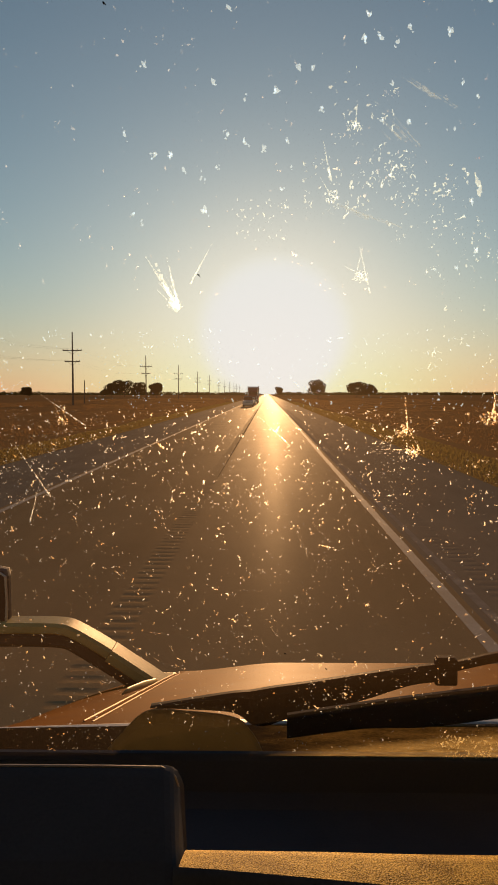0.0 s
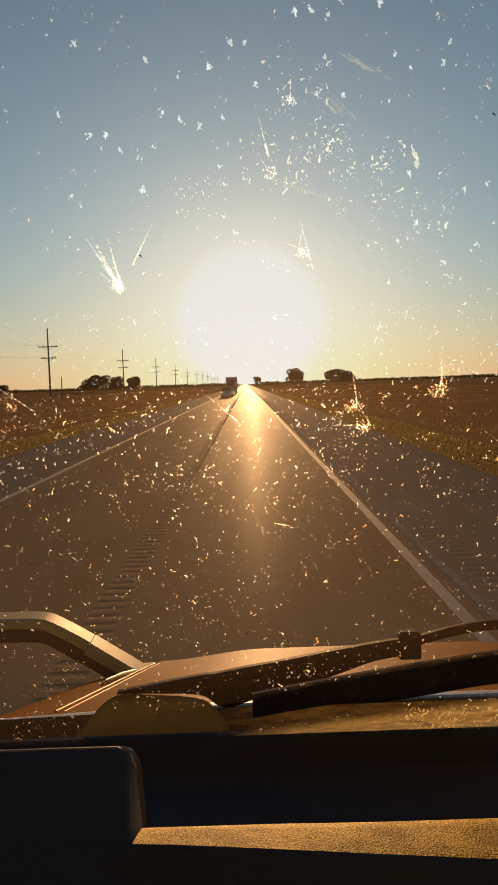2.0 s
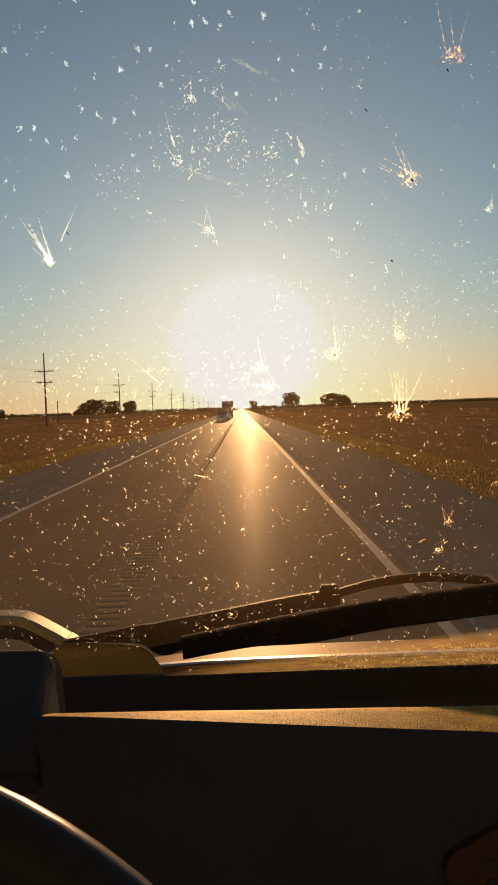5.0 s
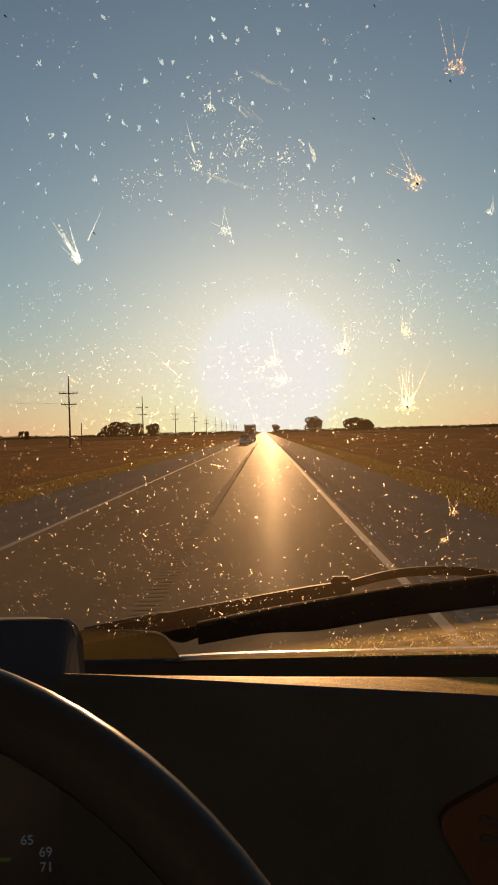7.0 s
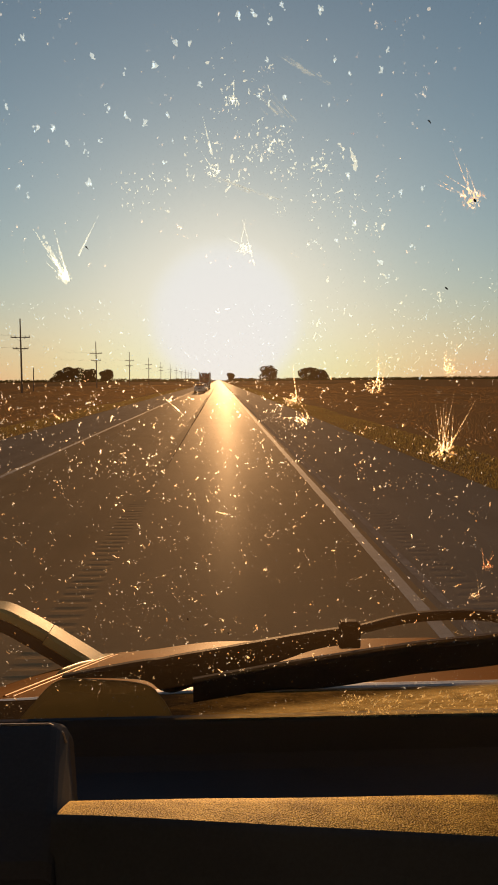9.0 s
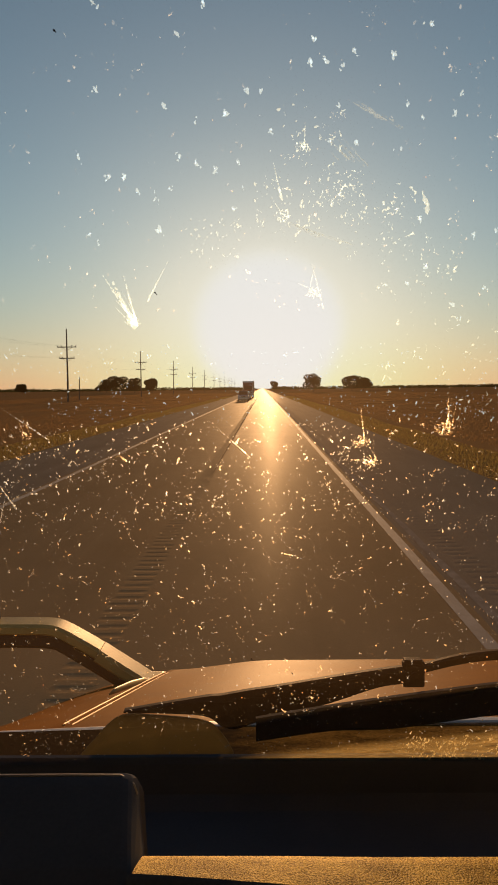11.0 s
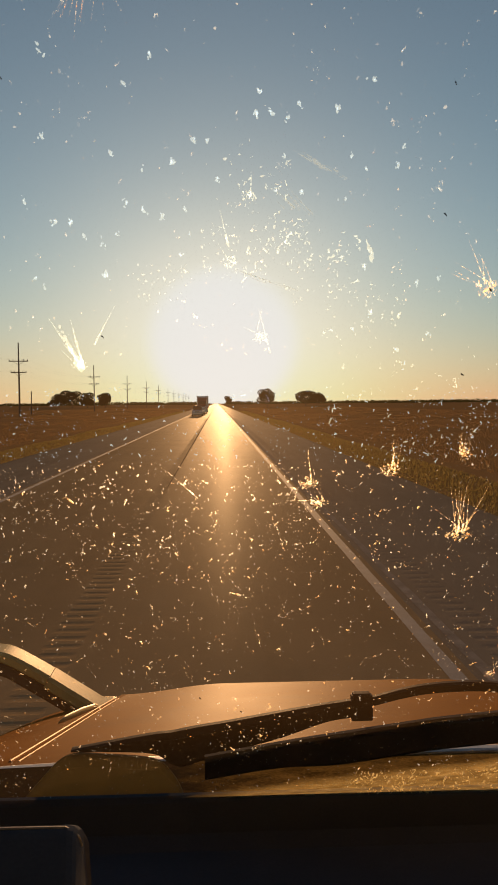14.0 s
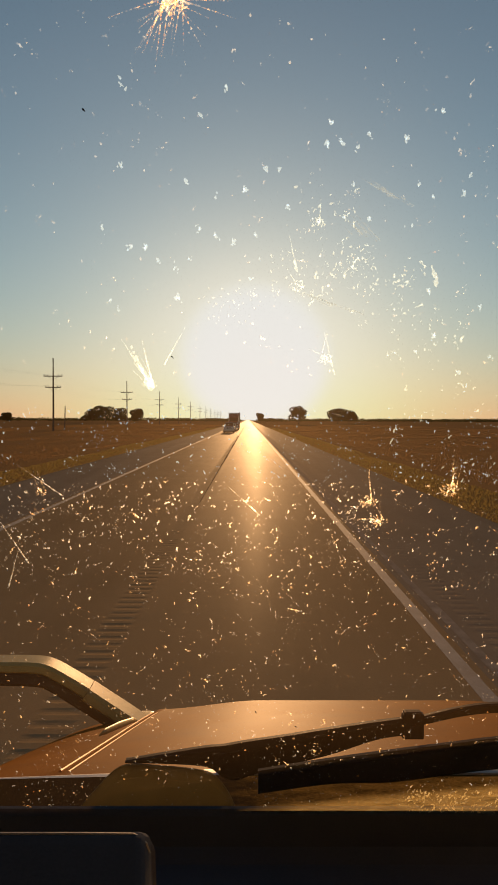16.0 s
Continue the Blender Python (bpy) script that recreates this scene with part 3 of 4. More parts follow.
def band(points, depth, thick):
    """A wide flat arm bent in the x-z plane, its outer side on the points."""
    path = smooth_path([(x, 0, z) for x, z in points], 5)
    bm = bmesh.new()
    rings = []
    for i, p in enumerate(path):
        d = (path[min(i + 1, len(path) - 1)] - path[max(i - 1, 0)]).normalized()
        out = Vector((-d.z, 0, d.x))
        rings.append([bm.verts.new(p + Vector((0, 2.3 + k * depth / 2, 0)) - out * thick * q) for k, q in
                      ((-1, 0.25), (-0.8, 0), (0.8, 0), (1, 0.25), (1, 0.8), (0.8, 1), (-0.8, 1), (-1, 0.8))])
    for a, b in zip(rings, rings[1:]):
        for k in range(8):
            bm.faces.new((a[k], a[(k + 1) % 8], b[(k + 1) % 8], b[k]))
    bm.faces.new(rings[0][::-1])
    bm.faces.new(rings[-1])
    return bm


part("arm", band([(-0.72, 1.768), (-0.62, 1.768), (-0.55, 1.766), (-0.51, 1.755), (-0.45, 1.7215), (-0.408, 1.6955)], 0.09, 0.030), MAT_ARM, mirror)
part("lower_arm", band([(-0.4065, 1.6945), (-0.36, 1.6635), (-0.30, 1.624), (-0.262, 1.598)], 0.10, 0.036), MAT_ARM, mirror)
# the shade under the arm is an added black band just below it
part("arm_shade", band([(-0.72, 1.742), (-0.62, 1.742), (-0.55, 1.739), (-0.51, 1.728), (-0.45, 1.692), (-0.36, 1.635), (-0.30, 1.594)], 0.07, 0.042), MAT_RUBBER, mirror, "dark strip added for the shade under the arm")
part("foot", box((-0.31, 2.20, 1.570), (-0.240, 2.38, 1.598), 0.012), MAT_ARM, mirror)
pad = tube_into(bmesh.new(), [(-0.312, 1.86, 1.720), (-0.308, 1.92, 1.706), (-0.298, 2.08, 1.661), (-0.288, 2.24, 1.614), (-0.282, 2.30, 1.595)], [0.003, 0.009, 0.012, 0.011, 0.004], 12, 0.6)
part("base_pad", pad, MAT_ARM, mirror, "rounded tan mounting pad", True)
part("mirror_head", box((-0.92, 2.28, 1.735), (-0.697, 2.35, 1.912), 0.025), MAT_RUBBER, mirror, "black mirror housing")
rim = bmesh.new()
corner = [(-0.90, 1.742), (-0.72, 1.742), (-0.7, 1.756), (-0.6965, 1.82), (-0.7, 1.892), (-0.72, 1.906), (-0.90, 1.906)]
tube_into(rim, [(x, 2.281, z) for x, z in corner], 0.004, 6)
part("rim", rim, MAT_ALU, mirror, "thin bright mirror rim")


# ---- windshield ----
def glass_y(z, x=0.1):
    return 0.608 + 0.395 * (2.546 - z) - 0.03 * (x - 0.1) ** 2


window = thing("windshield", "dusty truck windshield spattered with dried insects", "windshield", CAB, kind="structure")
GX0, GX1, GZ0, GZ1 = -0.75, 1.45, 2.0, 2.95
bm = grid_into(bmesh.new(), spread(GX0, GX1, 16), spread(GZ0, GZ1, 14), lambda x, z: Vector((x, glass_y(z, x), z)))
pane = part("pane", bm, MAT_FILM, window, smooth=True)
pane.visible_shadow = False

# ---- dashboard ----
dash = thing("dashboard", "black truck dashboard with a grained padded edge", "dashboard", CAB)
bm = bmesh.new()
prof = [(0.815, 2.046), (0.809, 2.046), (0.806, 2.040), (0.800, 2.012), (0.785, 2.002), (0.60, 1.998), (0.52, 2.000), (0.512, 2.01)]
grid_into(bm, [-0.75, 1.45], prof, lambda u, v: Vector((u, v[0], v[1])))
part("dash_top", bm, MAT_TROUGH, dash, "matt black recess below the glass")


def lip_line(x):
    """How far along its sweep towards the middle of the cab the padded edge is."""
    return min(max(x + 0.04, 0.0) / 0.33, 1.5)


def lip_near(x):
    """Where the padded edge ends towards the seats."""
    s = lip_line(x)
    return 0.4640 - 0.012 * s, 2.1312 - 0.0214 * s


def lip(x, k):
    """The padded edge's section: a flat top that rolls over at both sides."""
    s = lip_line(x)
    far_y, far_z = 0.507 + 0.022 * s, 2.1170 - 0.0154 * s
    near_y, near_z = lip_near(x)
    rows = [(1.09, -0.030), (1.07, -0.009), (1.03, -0.0018), (1.0, 0.0), (0.75, 0.0004), (0.4, 0.0006), (0.15, 0.0004), (0.0, 0.0)]
    u, dz = rows[k]
    return Vector((x, near_y + (far_y - near_y) * u, near_z + (far_z - near_z) * min(max(u, 0), 1) + dz + 0.0005 * noise.noise((x * 14, k * 0.4, 0))))


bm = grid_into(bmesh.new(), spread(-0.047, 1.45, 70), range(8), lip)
part("padded_edge", bm, MAT_LEATHER, dash, "grained vinyl edge with its sunlit gold put into the colour", smooth=True)
# the shaded roll below the gold starts here, in the face's black
bm = bmesh.new()
grid_into(bm, spread(-0.050, 1.45, 50), [(0.0, 0.0), (-0.0022, -0.0012), (-0.0038, -0.0035), (-0.005, -0.008), (-0.007, -0.03), (-0.009, -0.06), (-0.013, -0.17), (-0.02, -0.37), (-0.04, -0.9)],
          lambda u, v: Vector((u, lip_near(u)[0] + v[0], lip_near(u)[1] + v[1])))
part("dash_face", bm, MAT_FACE, dash, smooth=True)
part("cluster_panel", box((-0.046, 0.466, 1.2), (-0.034, 0.50, 1.99)), MAT_DASH, dash)

binnacle = thing("instrument_binnacle", "black instrument hood with a worn square edge", "instrument panel", CAB)
bm = bmesh.new()
sect = [(0.562, 1.99), (0.560, 2.140), (0.555, 2.1485), (0.547, 2.1525), (0.540, 2.1525), (0.534, 2.1505), (0.478, 2.126), (0.452, 2.110), (0.447, 2.102), (0.452, 2.094), (0.50, 2.10), (0.52, 1.99)]
rings = []
for d in (0.0, 0.0012, 0.0036, 0.0075, 0.56):
    drop = 0.0075 - math.sqrt(max(0.0075 ** 2 - max(0.0075 - d, 0.0) ** 2, 0.0))
    rings.append([bm.verts.new((-0.0575 - d + (0.3 * (2.1555 - z) if z > 2.12 else 0.0105), y, z - (drop if z > 2.09 else 0.0))) for y, z in sect])
for a, b in zip(rings, rings[1:]):
    for i in range(len(sect)):
        j = (i + 1) % len(sect)
        bm.faces.new((a[i], a[j], b[j], b[i]))
bm.faces.new(rings[0][::-1])
bm.faces.new(rings[-1])
part("visor", bm, MAT_DASH, binnacle)
bm = bmesh.new()
tube_into(bm, [(-0.60, 0.5435, 2.1529), (-0.10, 0.5435, 2.1529), (-0.066, 0.5435, 2.1525), (-0.0615, 0.543, 2.1505), (-0.0570, 0.5425, 2.1465), (-0.0550, 0.5425, 2.140)], 0.0011, 6)
part("edge_piping", bm, MAT_EDGE, binnacle, "scuffed pale edge of the hood")
part("gauge_panel", box((-0.60, 0.505, 1.80), (-0.05, 0.53, 2.06)), MAT_GAUGE, binnacle)


def lettering(text, x, z, size):
    cu = bpy.data.curves.new("digits", "FONT")
    cu.body, cu.size, cu.extrude = text, size, 0.0003
    ob = bpy.data.objects.new("digits", cu)
    me = bpy.data.meshes.new_from_object(ob)
    bpy.data.curves.remove(cu)
    me.materials.append(MAT_DIGIT)
    ob = new("digits", me)
    ob.parent = binnacle
    ob.matrix_local = pose(x, 0.5042, z, 90, 0, 0)
    return ob


lettering("65", -0.0935, 1.9885, 0.0105)
lettering("69", -0.0795, 1.9790, 0.0105)
lettering("71", -0.0790, 1.9675, 0.0105)
part("indicator", box((-0.112, 0.503, 1.9765), (-0.101, 0.5045, 1.9785)), MAT_GREEN, binnacle, "dim yellow-green indicator bar")

plaque = thing("diamond_plaque", "small brown-orange diamond plaque on the dash face", "sign", CAB)
bm = bmesh.new()
outline = []
for k in range(4):
    for a in spread(radians(90 * k - 42), radians(90 * k + 42), 8):
        c = radians(90 * k)
        outline.append((0.026 * math.cos(c) + 0.0145 * math.cos(a), 0.026 * math.sin(c) + 0.0145 * math.sin(a)))
near_ring = [bm.verts.new((0.2548 + u, 0.4370, 2.021 + v)) for u, v in outline]
far_ring = [bm.verts.new((0.2548 + u, 0.4500, 2.021 + v)) for u, v in outline]
bm.faces.new(near_ring)
bm.faces.new(far_ring[::-1])
for k in range(len(outline)):
    q = (k + 1) % len(outline)
    bm.faces.new((near_ring[k], far_ring[k], far_ring[q], near_ring[q]))


def tilted(bm):
    bmesh.ops.rotate(bm, cent=(0.2548, 0.44, 2.021), matrix=Matrix.Rotation(radians(17), 3, "Y"), verts=bm.verts)
    return bm


part("plate", tilted(bm), MAT_ORANGE, plaque)
for dz, half in ((0.008, 0.016), (-0.004, 0.012)):
    part("marking", tilted(box((0.2548 - half, 0.4355, 2.021 + dz - 0.0025), (0.2548 + half, 0.4367, 2.021 + dz + 0.0025))), MAT_DASH, plaque, "dark marking bar")

# ---- steering wheel ----
wheel = thing("steering_wheel", "dark steering wheel with a smooth rim", "steering wheel", CAB)
bm = bmesh.new()
C, R, T = Vector((-0.091, 0.08, 2.018)), 0.2248, radians(60)
ring = [C + R * Vector((math.cos(a), math.sin(a) * math.cos(T), math.sin(a) * math.sin(T))) for a in spread(0, 2 * math.pi, 97)]
tube_into(bm, ring, 0.014, 14, caps=False, up=(0, -math.sin(T), math.cos(T)))
part("rim", bm, MAT_WHEEL, wheel, smooth=True)
wheel_axis = Vector((0, -math.sin(T), math.cos(T)))
part("hub", tube_into(bmesh.new(), [C - 0.05 * wheel_axis, C - 0.012 * wheel_axis], [0.075, 0.06], 24), MAT_RUBBER, wheel)
for a in (radians(200), radians(340), radians(270)):
    d = Vector((math.cos(a), math.sin(a) * math.cos(T), math.sin(a) * math.sin(T)))
    part("spoke", tube_into(bmesh.new(), [C - 0.03 * wheel_axis + 0.05 * d, C + (R - 0.004) * d], 0.012, 8), MAT_RUBBER, wheel)
part("column", tube_into(bmesh.new(), [C - 0.045 * wheel_axis, C - 0.5 * wheel_axis], 0.035, 14), MAT_DASH, wheel)

# ---- cab shell round the camera ----
for name, lo, hi in (("wall_left", (-0.80, -1.2, 1.2), (-0.76, 0.83, 3.0)), ("wall_right", (1.46, -1.2, 1.2), (1.50, 0.83, 3.0)),
                     ("wall_rear", (-0.80, -1.24, 1.2), (1.50, -1.2, 3.0)), ("ceiling", (-0.80, -1.24, 3.0), (1.50, 0.46, 3.04)),
                     ("floor", (-0.80, -1.24, 1.16), (1.50, 0.83, 1.2)), ("wall_header", (-0.76, 0.43, 2.93), (1.46, 0.45, 3.0)),
                     ("wall_firewall", (-0.76, 0.815, 1.2), (1.46, 0.83, 2.02))):
    ob = tagged(part(name, box(lo, hi), MAT_SHELL), "plain dark lining of the truck cab", "cab lining", kind="structure")
    ob.matrix_world = CAB
ob = tagged(part("chassis", box((-0.75, -1.2, 0.0), (1.45, 0.8, 1.15)), MAT_SHELL), "plain dark truck underbody", "truck body", kind="structure")

# ---- utility poles ----
def utility_pole():
    pole = thing("utility_pole", "tall weathered wooden utility pole with two crossarms", "utility pole", group="utility poles along the road")
    part("shaft", tube_into(bmesh.new(), [(0, 0, -0.5), (0.03, 0, 5.0), (0, 0, 14.4)], [0.20, 0.18, 0.11], 10), MAT_POLE, pole)
    for z, half in ((10.8, 1.85), (8.6, 1.5)):
        part("crossarm", box((-half, -0.22, z - 0.09), (half, -0.10, z + 0.09), 0.02), MAT_POLE, pole)
        for sx in (-1, 1):
            part("brace", tube_into(bmesh.new(), [(sx * half * 0.55, -0.16, z - 0.08), (0, -0.14, z - 0.75)], 0.03, 6), MAT_POLE, pole)
            for k in (0.55, 0.95):
                x = sx * half * k
                part("insulator", tube_into(bmesh.new(), [(x, -0.16, z + 0.08), (x, -0.16, z + 0.16), (x, -0.16, z + 0.24), (x, -0.16, z + 0.34)], [0.03, 0.09, 0.05, 0.08], 8), MAT_CERAMIC, pole)
    return pole


first_pole = utility_pole()
first_pole.matrix_world = pose(-38.5, 168.0, ground_height(-38.5, 168.0), 0, 0, 2)
for i in range(1, 11):
    x, y = -38.5 + random.uniform(-0.4, 0.4), 168.0 + 100.0 * i
    copy_thing(first_pole, pose(x, y, ground_height(x, y), random.uniform(-0.8, 0.8), random.uniform(-0.8, 0.8), random.uniform(-6, 6)))
stub = thing("marker_post", "short weathered wooden post in the field", "post")
part("shaft", tube_into(bmesh.new(), [(0, 0, -0.4), (0.02, 0, 5.2)], [0.14, 0.10], 8), MAT_POLE, stub)
stub.matrix_world = pose(-41.0, 190.0, ground_height(-41, 190), 0, 1, 0)


# ---- trees ----
def leaves_into(bm, centre, size, count, leaf, rng):
    for _ in range(count):
        d = Vector((rng.gauss(0, 1), rng.gauss(0, 1), rng.gauss(0, 1))).normalized() * rng.uniform(0.45, 1.0) ** 0.5
        p = centre + Vector((d.x * size[0], d.y * size[1], d.z * size[2]))
        m = Euler((rng.uniform(0, 6.3), rng.uniform(0, 6.3), rng.uniform(0, 6.3))).to_matrix()
        s = leaf * rng.uniform(0.6, 1.4)
        bm.faces.new([bm.verts.new(p + m @ Vector(q) * s) for q in ((-0.5, 0, 0), (0, -0.28, 0.06), (0.55, 0, 0), (0, 0.28, 0.06))])


def tree(x, y, height, width, seed, label):
    rng = random.Random(seed)
    t = thing("tree", label, "tree", pose(x, y, ground_height(x, y) - 0.05))
    bole = height * 0.18
    part("trunk", tube_into(bmesh.new(), smooth_path([(0, 0, -0.3), (0.1, 0, bole), (0.0, 0.1, height * 0.6)], 4), [0.26 * height / 8, 0.2 * height / 8] + [0.14 * height / 8] * 7, 8), MAT_BARK, t)
    crown = bmesh.new()
    for k in range(9):
        a, r = rng.uniform(0, 6.28), width * 0.5 * rng.uniform(0.25, 0.72)
        c = Vector((math.cos(a) * r, math.sin(a) * r, height * rng.uniform(0.30, 0.80)))
        part("limb", tube_into(bmesh.new(), [(0.05, 0, bole * 0.9), tuple(c * 0.55 + Vector((0, 0, bole * 0.45))), tuple(c)], [0.09, 0.06, 0.025], 6), MAT_BARK, t)
        leaves_into(crown, c, (width * 0.24, width * 0.24, height * 0.17), 520, 0.5, rng)
    leaves_into(crown, Vector((0, 0, height * 0.54)), (width * 0.40, width * 0.40, height * 0.36), 1100, 0.5, rng)
    part("crown", crown, MAT_LEAF, t)
    return t


tree(26.5, 450, 10.3, 10.9, 11, "round dark tree standing alone beside the road")
tree(49.0, 470, 9.2, 11.5, 12, "broad dark tree in the field")
tree(56.0, 476, 8.5, 10.3, 13, "broad dark tree in the field")
tree(10.5, 760, 9.8, 7.5, 14, "slim dark tree far down the road")
tree(-56.0, 430, 8.7, 8.0, 15, "round dark tree behind the utility poles")
tree(-64.5, 428, 8.3, 9.2, 16, "round dark tree behind the utility poles")
tree(-74.0, 440, 9.2, 11.5, 17, "broad dark tree behind the utility poles")
tree(-82.0, 446, 7.8, 10.3, 18, "low dark tree behind the utility poles")

tree(-122.0, 430, 5.6, 6.4, 19, "small round tree at the field's far edge")
tree(-100.0, 520, 4.4, 6.0, 20, "low bushy tree at the field's far edge")

# ---- cables along the poles ----
lines = thing("power_line", "thin sagging cables strung along the utility poles", "power line")
for z, half in ((10.8, 1.85), (8.6, 1.5)):
    for k in (-0.95, -0.55, 0.55, 0.95):
        path = []
        for span in range(-1, 5):
            for i in range(9):
                f = i / 9
                path.append((-38.5 + half * k, 168 + 100 * (span + f), ground_height(-38.5, 168) + z + 0.34 - 4 * 1.3 * f * (1 - f)))
        part("cable", tube_into(bmesh.new(), path, 0.0035, 5), MAT_WIRE, lines)

bm = bmesh.new()
rng = random.Random(5)
for i in range(1200):
    x = rng.uniform(-620, 620)
    if abs(x) < 14:
        continue
    y = rng.uniform(900, 1250)
    h = rng.uniform(1.0, 3.0) * (1 + 0.7 * max(0, noise.noise((x * 0.012, 3.0, 0))))
    leaves_into(bm, Vector((x, y, 1.0 + h * 0.45)), (rng.uniform(3, 9), 2, h * 0.7), 60, 1.3, rng)
tagged(part("distant_tree_line", bm, MAT_LEAF), "low dark hedgerow along the far horizon", "tree line", kind="stuff")


# ---- grass along the verges ----
def grass(name, side_x, out, count, y0, y1, tall, seed, label, mat=None):
    rng = random.Random(seed)
    verts, faces = [], []
    for _ in range(count):
        y = y0 * (y1 / y0) ** rng.random()
        off = rng.random() ** 1.3 * out
        x = side_x + off if side_x > 0 else side_x - off
        z = ground_height(x, y) - 0.04
        h, a = tall * rng.uniform(0.35, 1.2) * (0.5 + 0.5 * min(off / 1.0, 1)), rng.uniform(0, 6.3)
        wide = 0.010 + 0.00025 * y
        dx, dy = math.cos(a) * wide, math.sin(a) * wide
        lx, ly = rng.gauss(0, 0.3) * h, rng.gauss(0, 0.3) * h
        n = len(verts)
        verts += [(x - dx, y - dy, z), (x + dx, y + dy, z), (x + lx * 0.4 + dx * 0.6, y + ly * 0.4 + dy * 0.6, z + h * 0.6), (x + lx, y + ly, z + h), (x + lx * 0.4 - dx * 0.6, y + ly * 0.4 - dy * 0.6, z + h * 0.6)]
        faces.append((n, n + 1, n + 2, n + 3, n + 4))
    me = bpy.data.meshes.new(name)
    me.from_pydata(verts, [], faces)
    me.materials.append(mat or MAT_GRASS)
    return tagged(new(name, me), label, "grass", kind="stuff")


grass("verge_grass", PAVED_R + 0.05, 3.0, 40000, 9, 260, 0.11, 21, "dry olive-brown grass along the shoulder")
grass("verge_grass", PAVED_L - 0.05, 3.0, 36000, 12, 260, 0.11, 22, "dry yellow grass along the shoulder")
grass("field_grass", PAVED_R + 4.0, 45.0, 60000, 18, 420, 0.11, 23, "dry brown prairie grass", MAT_DRYGRASS)
grass("field_grass", PAVED_L - 4.0, 45.0, 60000, 22, 420, 0.11, 24, "dry brown prairie grass", MAT_DRYGRASS)

# ---- oncoming vehicles ----
MAT_WHITE = surface("white_vehicle_paint", (0.62, 0.61, 0.60), 0.35, vary=0.08, fine=200, bump=0.02, coat=0.4)
MAT_SILVER = surface("silver_vehicle_paint", (0.36, 0.38, 0.41), 0.35, metal=0.4, vary=0.08, fine=200, bump=0.02, coat=0.4)
MAT_MAROON = surface("maroon_truck_paint", (0.16, 0.03, 0.03), 0.4, vary=0.1, fine=200, bump=0.02, coat=0.4)
MAT_TRAILER = surface("ribbed_trailer_wall", (0.48, 0.47, 0.45), 0.45, vary=0.15, scale=1.0, fine=30)
MAT_TYRE = surface("tyre_rubber", (0.02, 0.02, 0.02), 0.85)
MAT_PANE = surface("dark_vehicle_glass", (0.015, 0.017, 0.02), 0.08, vary=0.1, bump=0.0)
MAT_LAMP = surface("headlamp_lens", (0.75, 0.75, 0.72), 0.15, vary=0.05, bump=0.0)


def lofted(sections):
    """A closed body through cross-sections, each a y and a ring of (x, z)."""
    bm = bmesh.new()
    rings = [[bm.verts.new((x, y, z)) for x, z in ring] for y, ring in sections]
    n = len(rings[0])
    for a, b in zip(rings, rings[1:]):
        for k in range(n):
            bm.faces.new((a[k], a[(k + 1) % n], b[(k + 1) % n], b[k]))
    bm.faces.new(rings[0][::-1])
    bm.faces.new(rings[-1])
    bmesh.ops.recalc_face_normals(bm, faces=bm.faces)
    return bm


def shell_ring(half, low, belt, top, roof_half):
    pts = [(-half * 0.94, low), (-half, low + 0.15), (-half, belt - 0.06), (-half * 0.97, belt), (-roof_half, top - 0.05), (-roof_half * 0.9, top)]
    return pts + [(-x, z) for x, z in pts[::-1]]


def road_wheel(parent, x, y, r, width):
    tyre = part("wheel", tube_into(bmesh.new(), [(x - width / 2, y, r), (x - width * 0.3, y, r), (x + width * 0.3, y, r), (x + width / 2, y, r)], [r * 0.9, r, r, r * 0.9], 20), MAT_TYRE, parent)
    part("rim", tube_into(bmesh.new(), [(x - width * 0.53, y, r), (x + width * 0.53, y, r)], r * 0.55, 14), MAT_ALU, tyre)


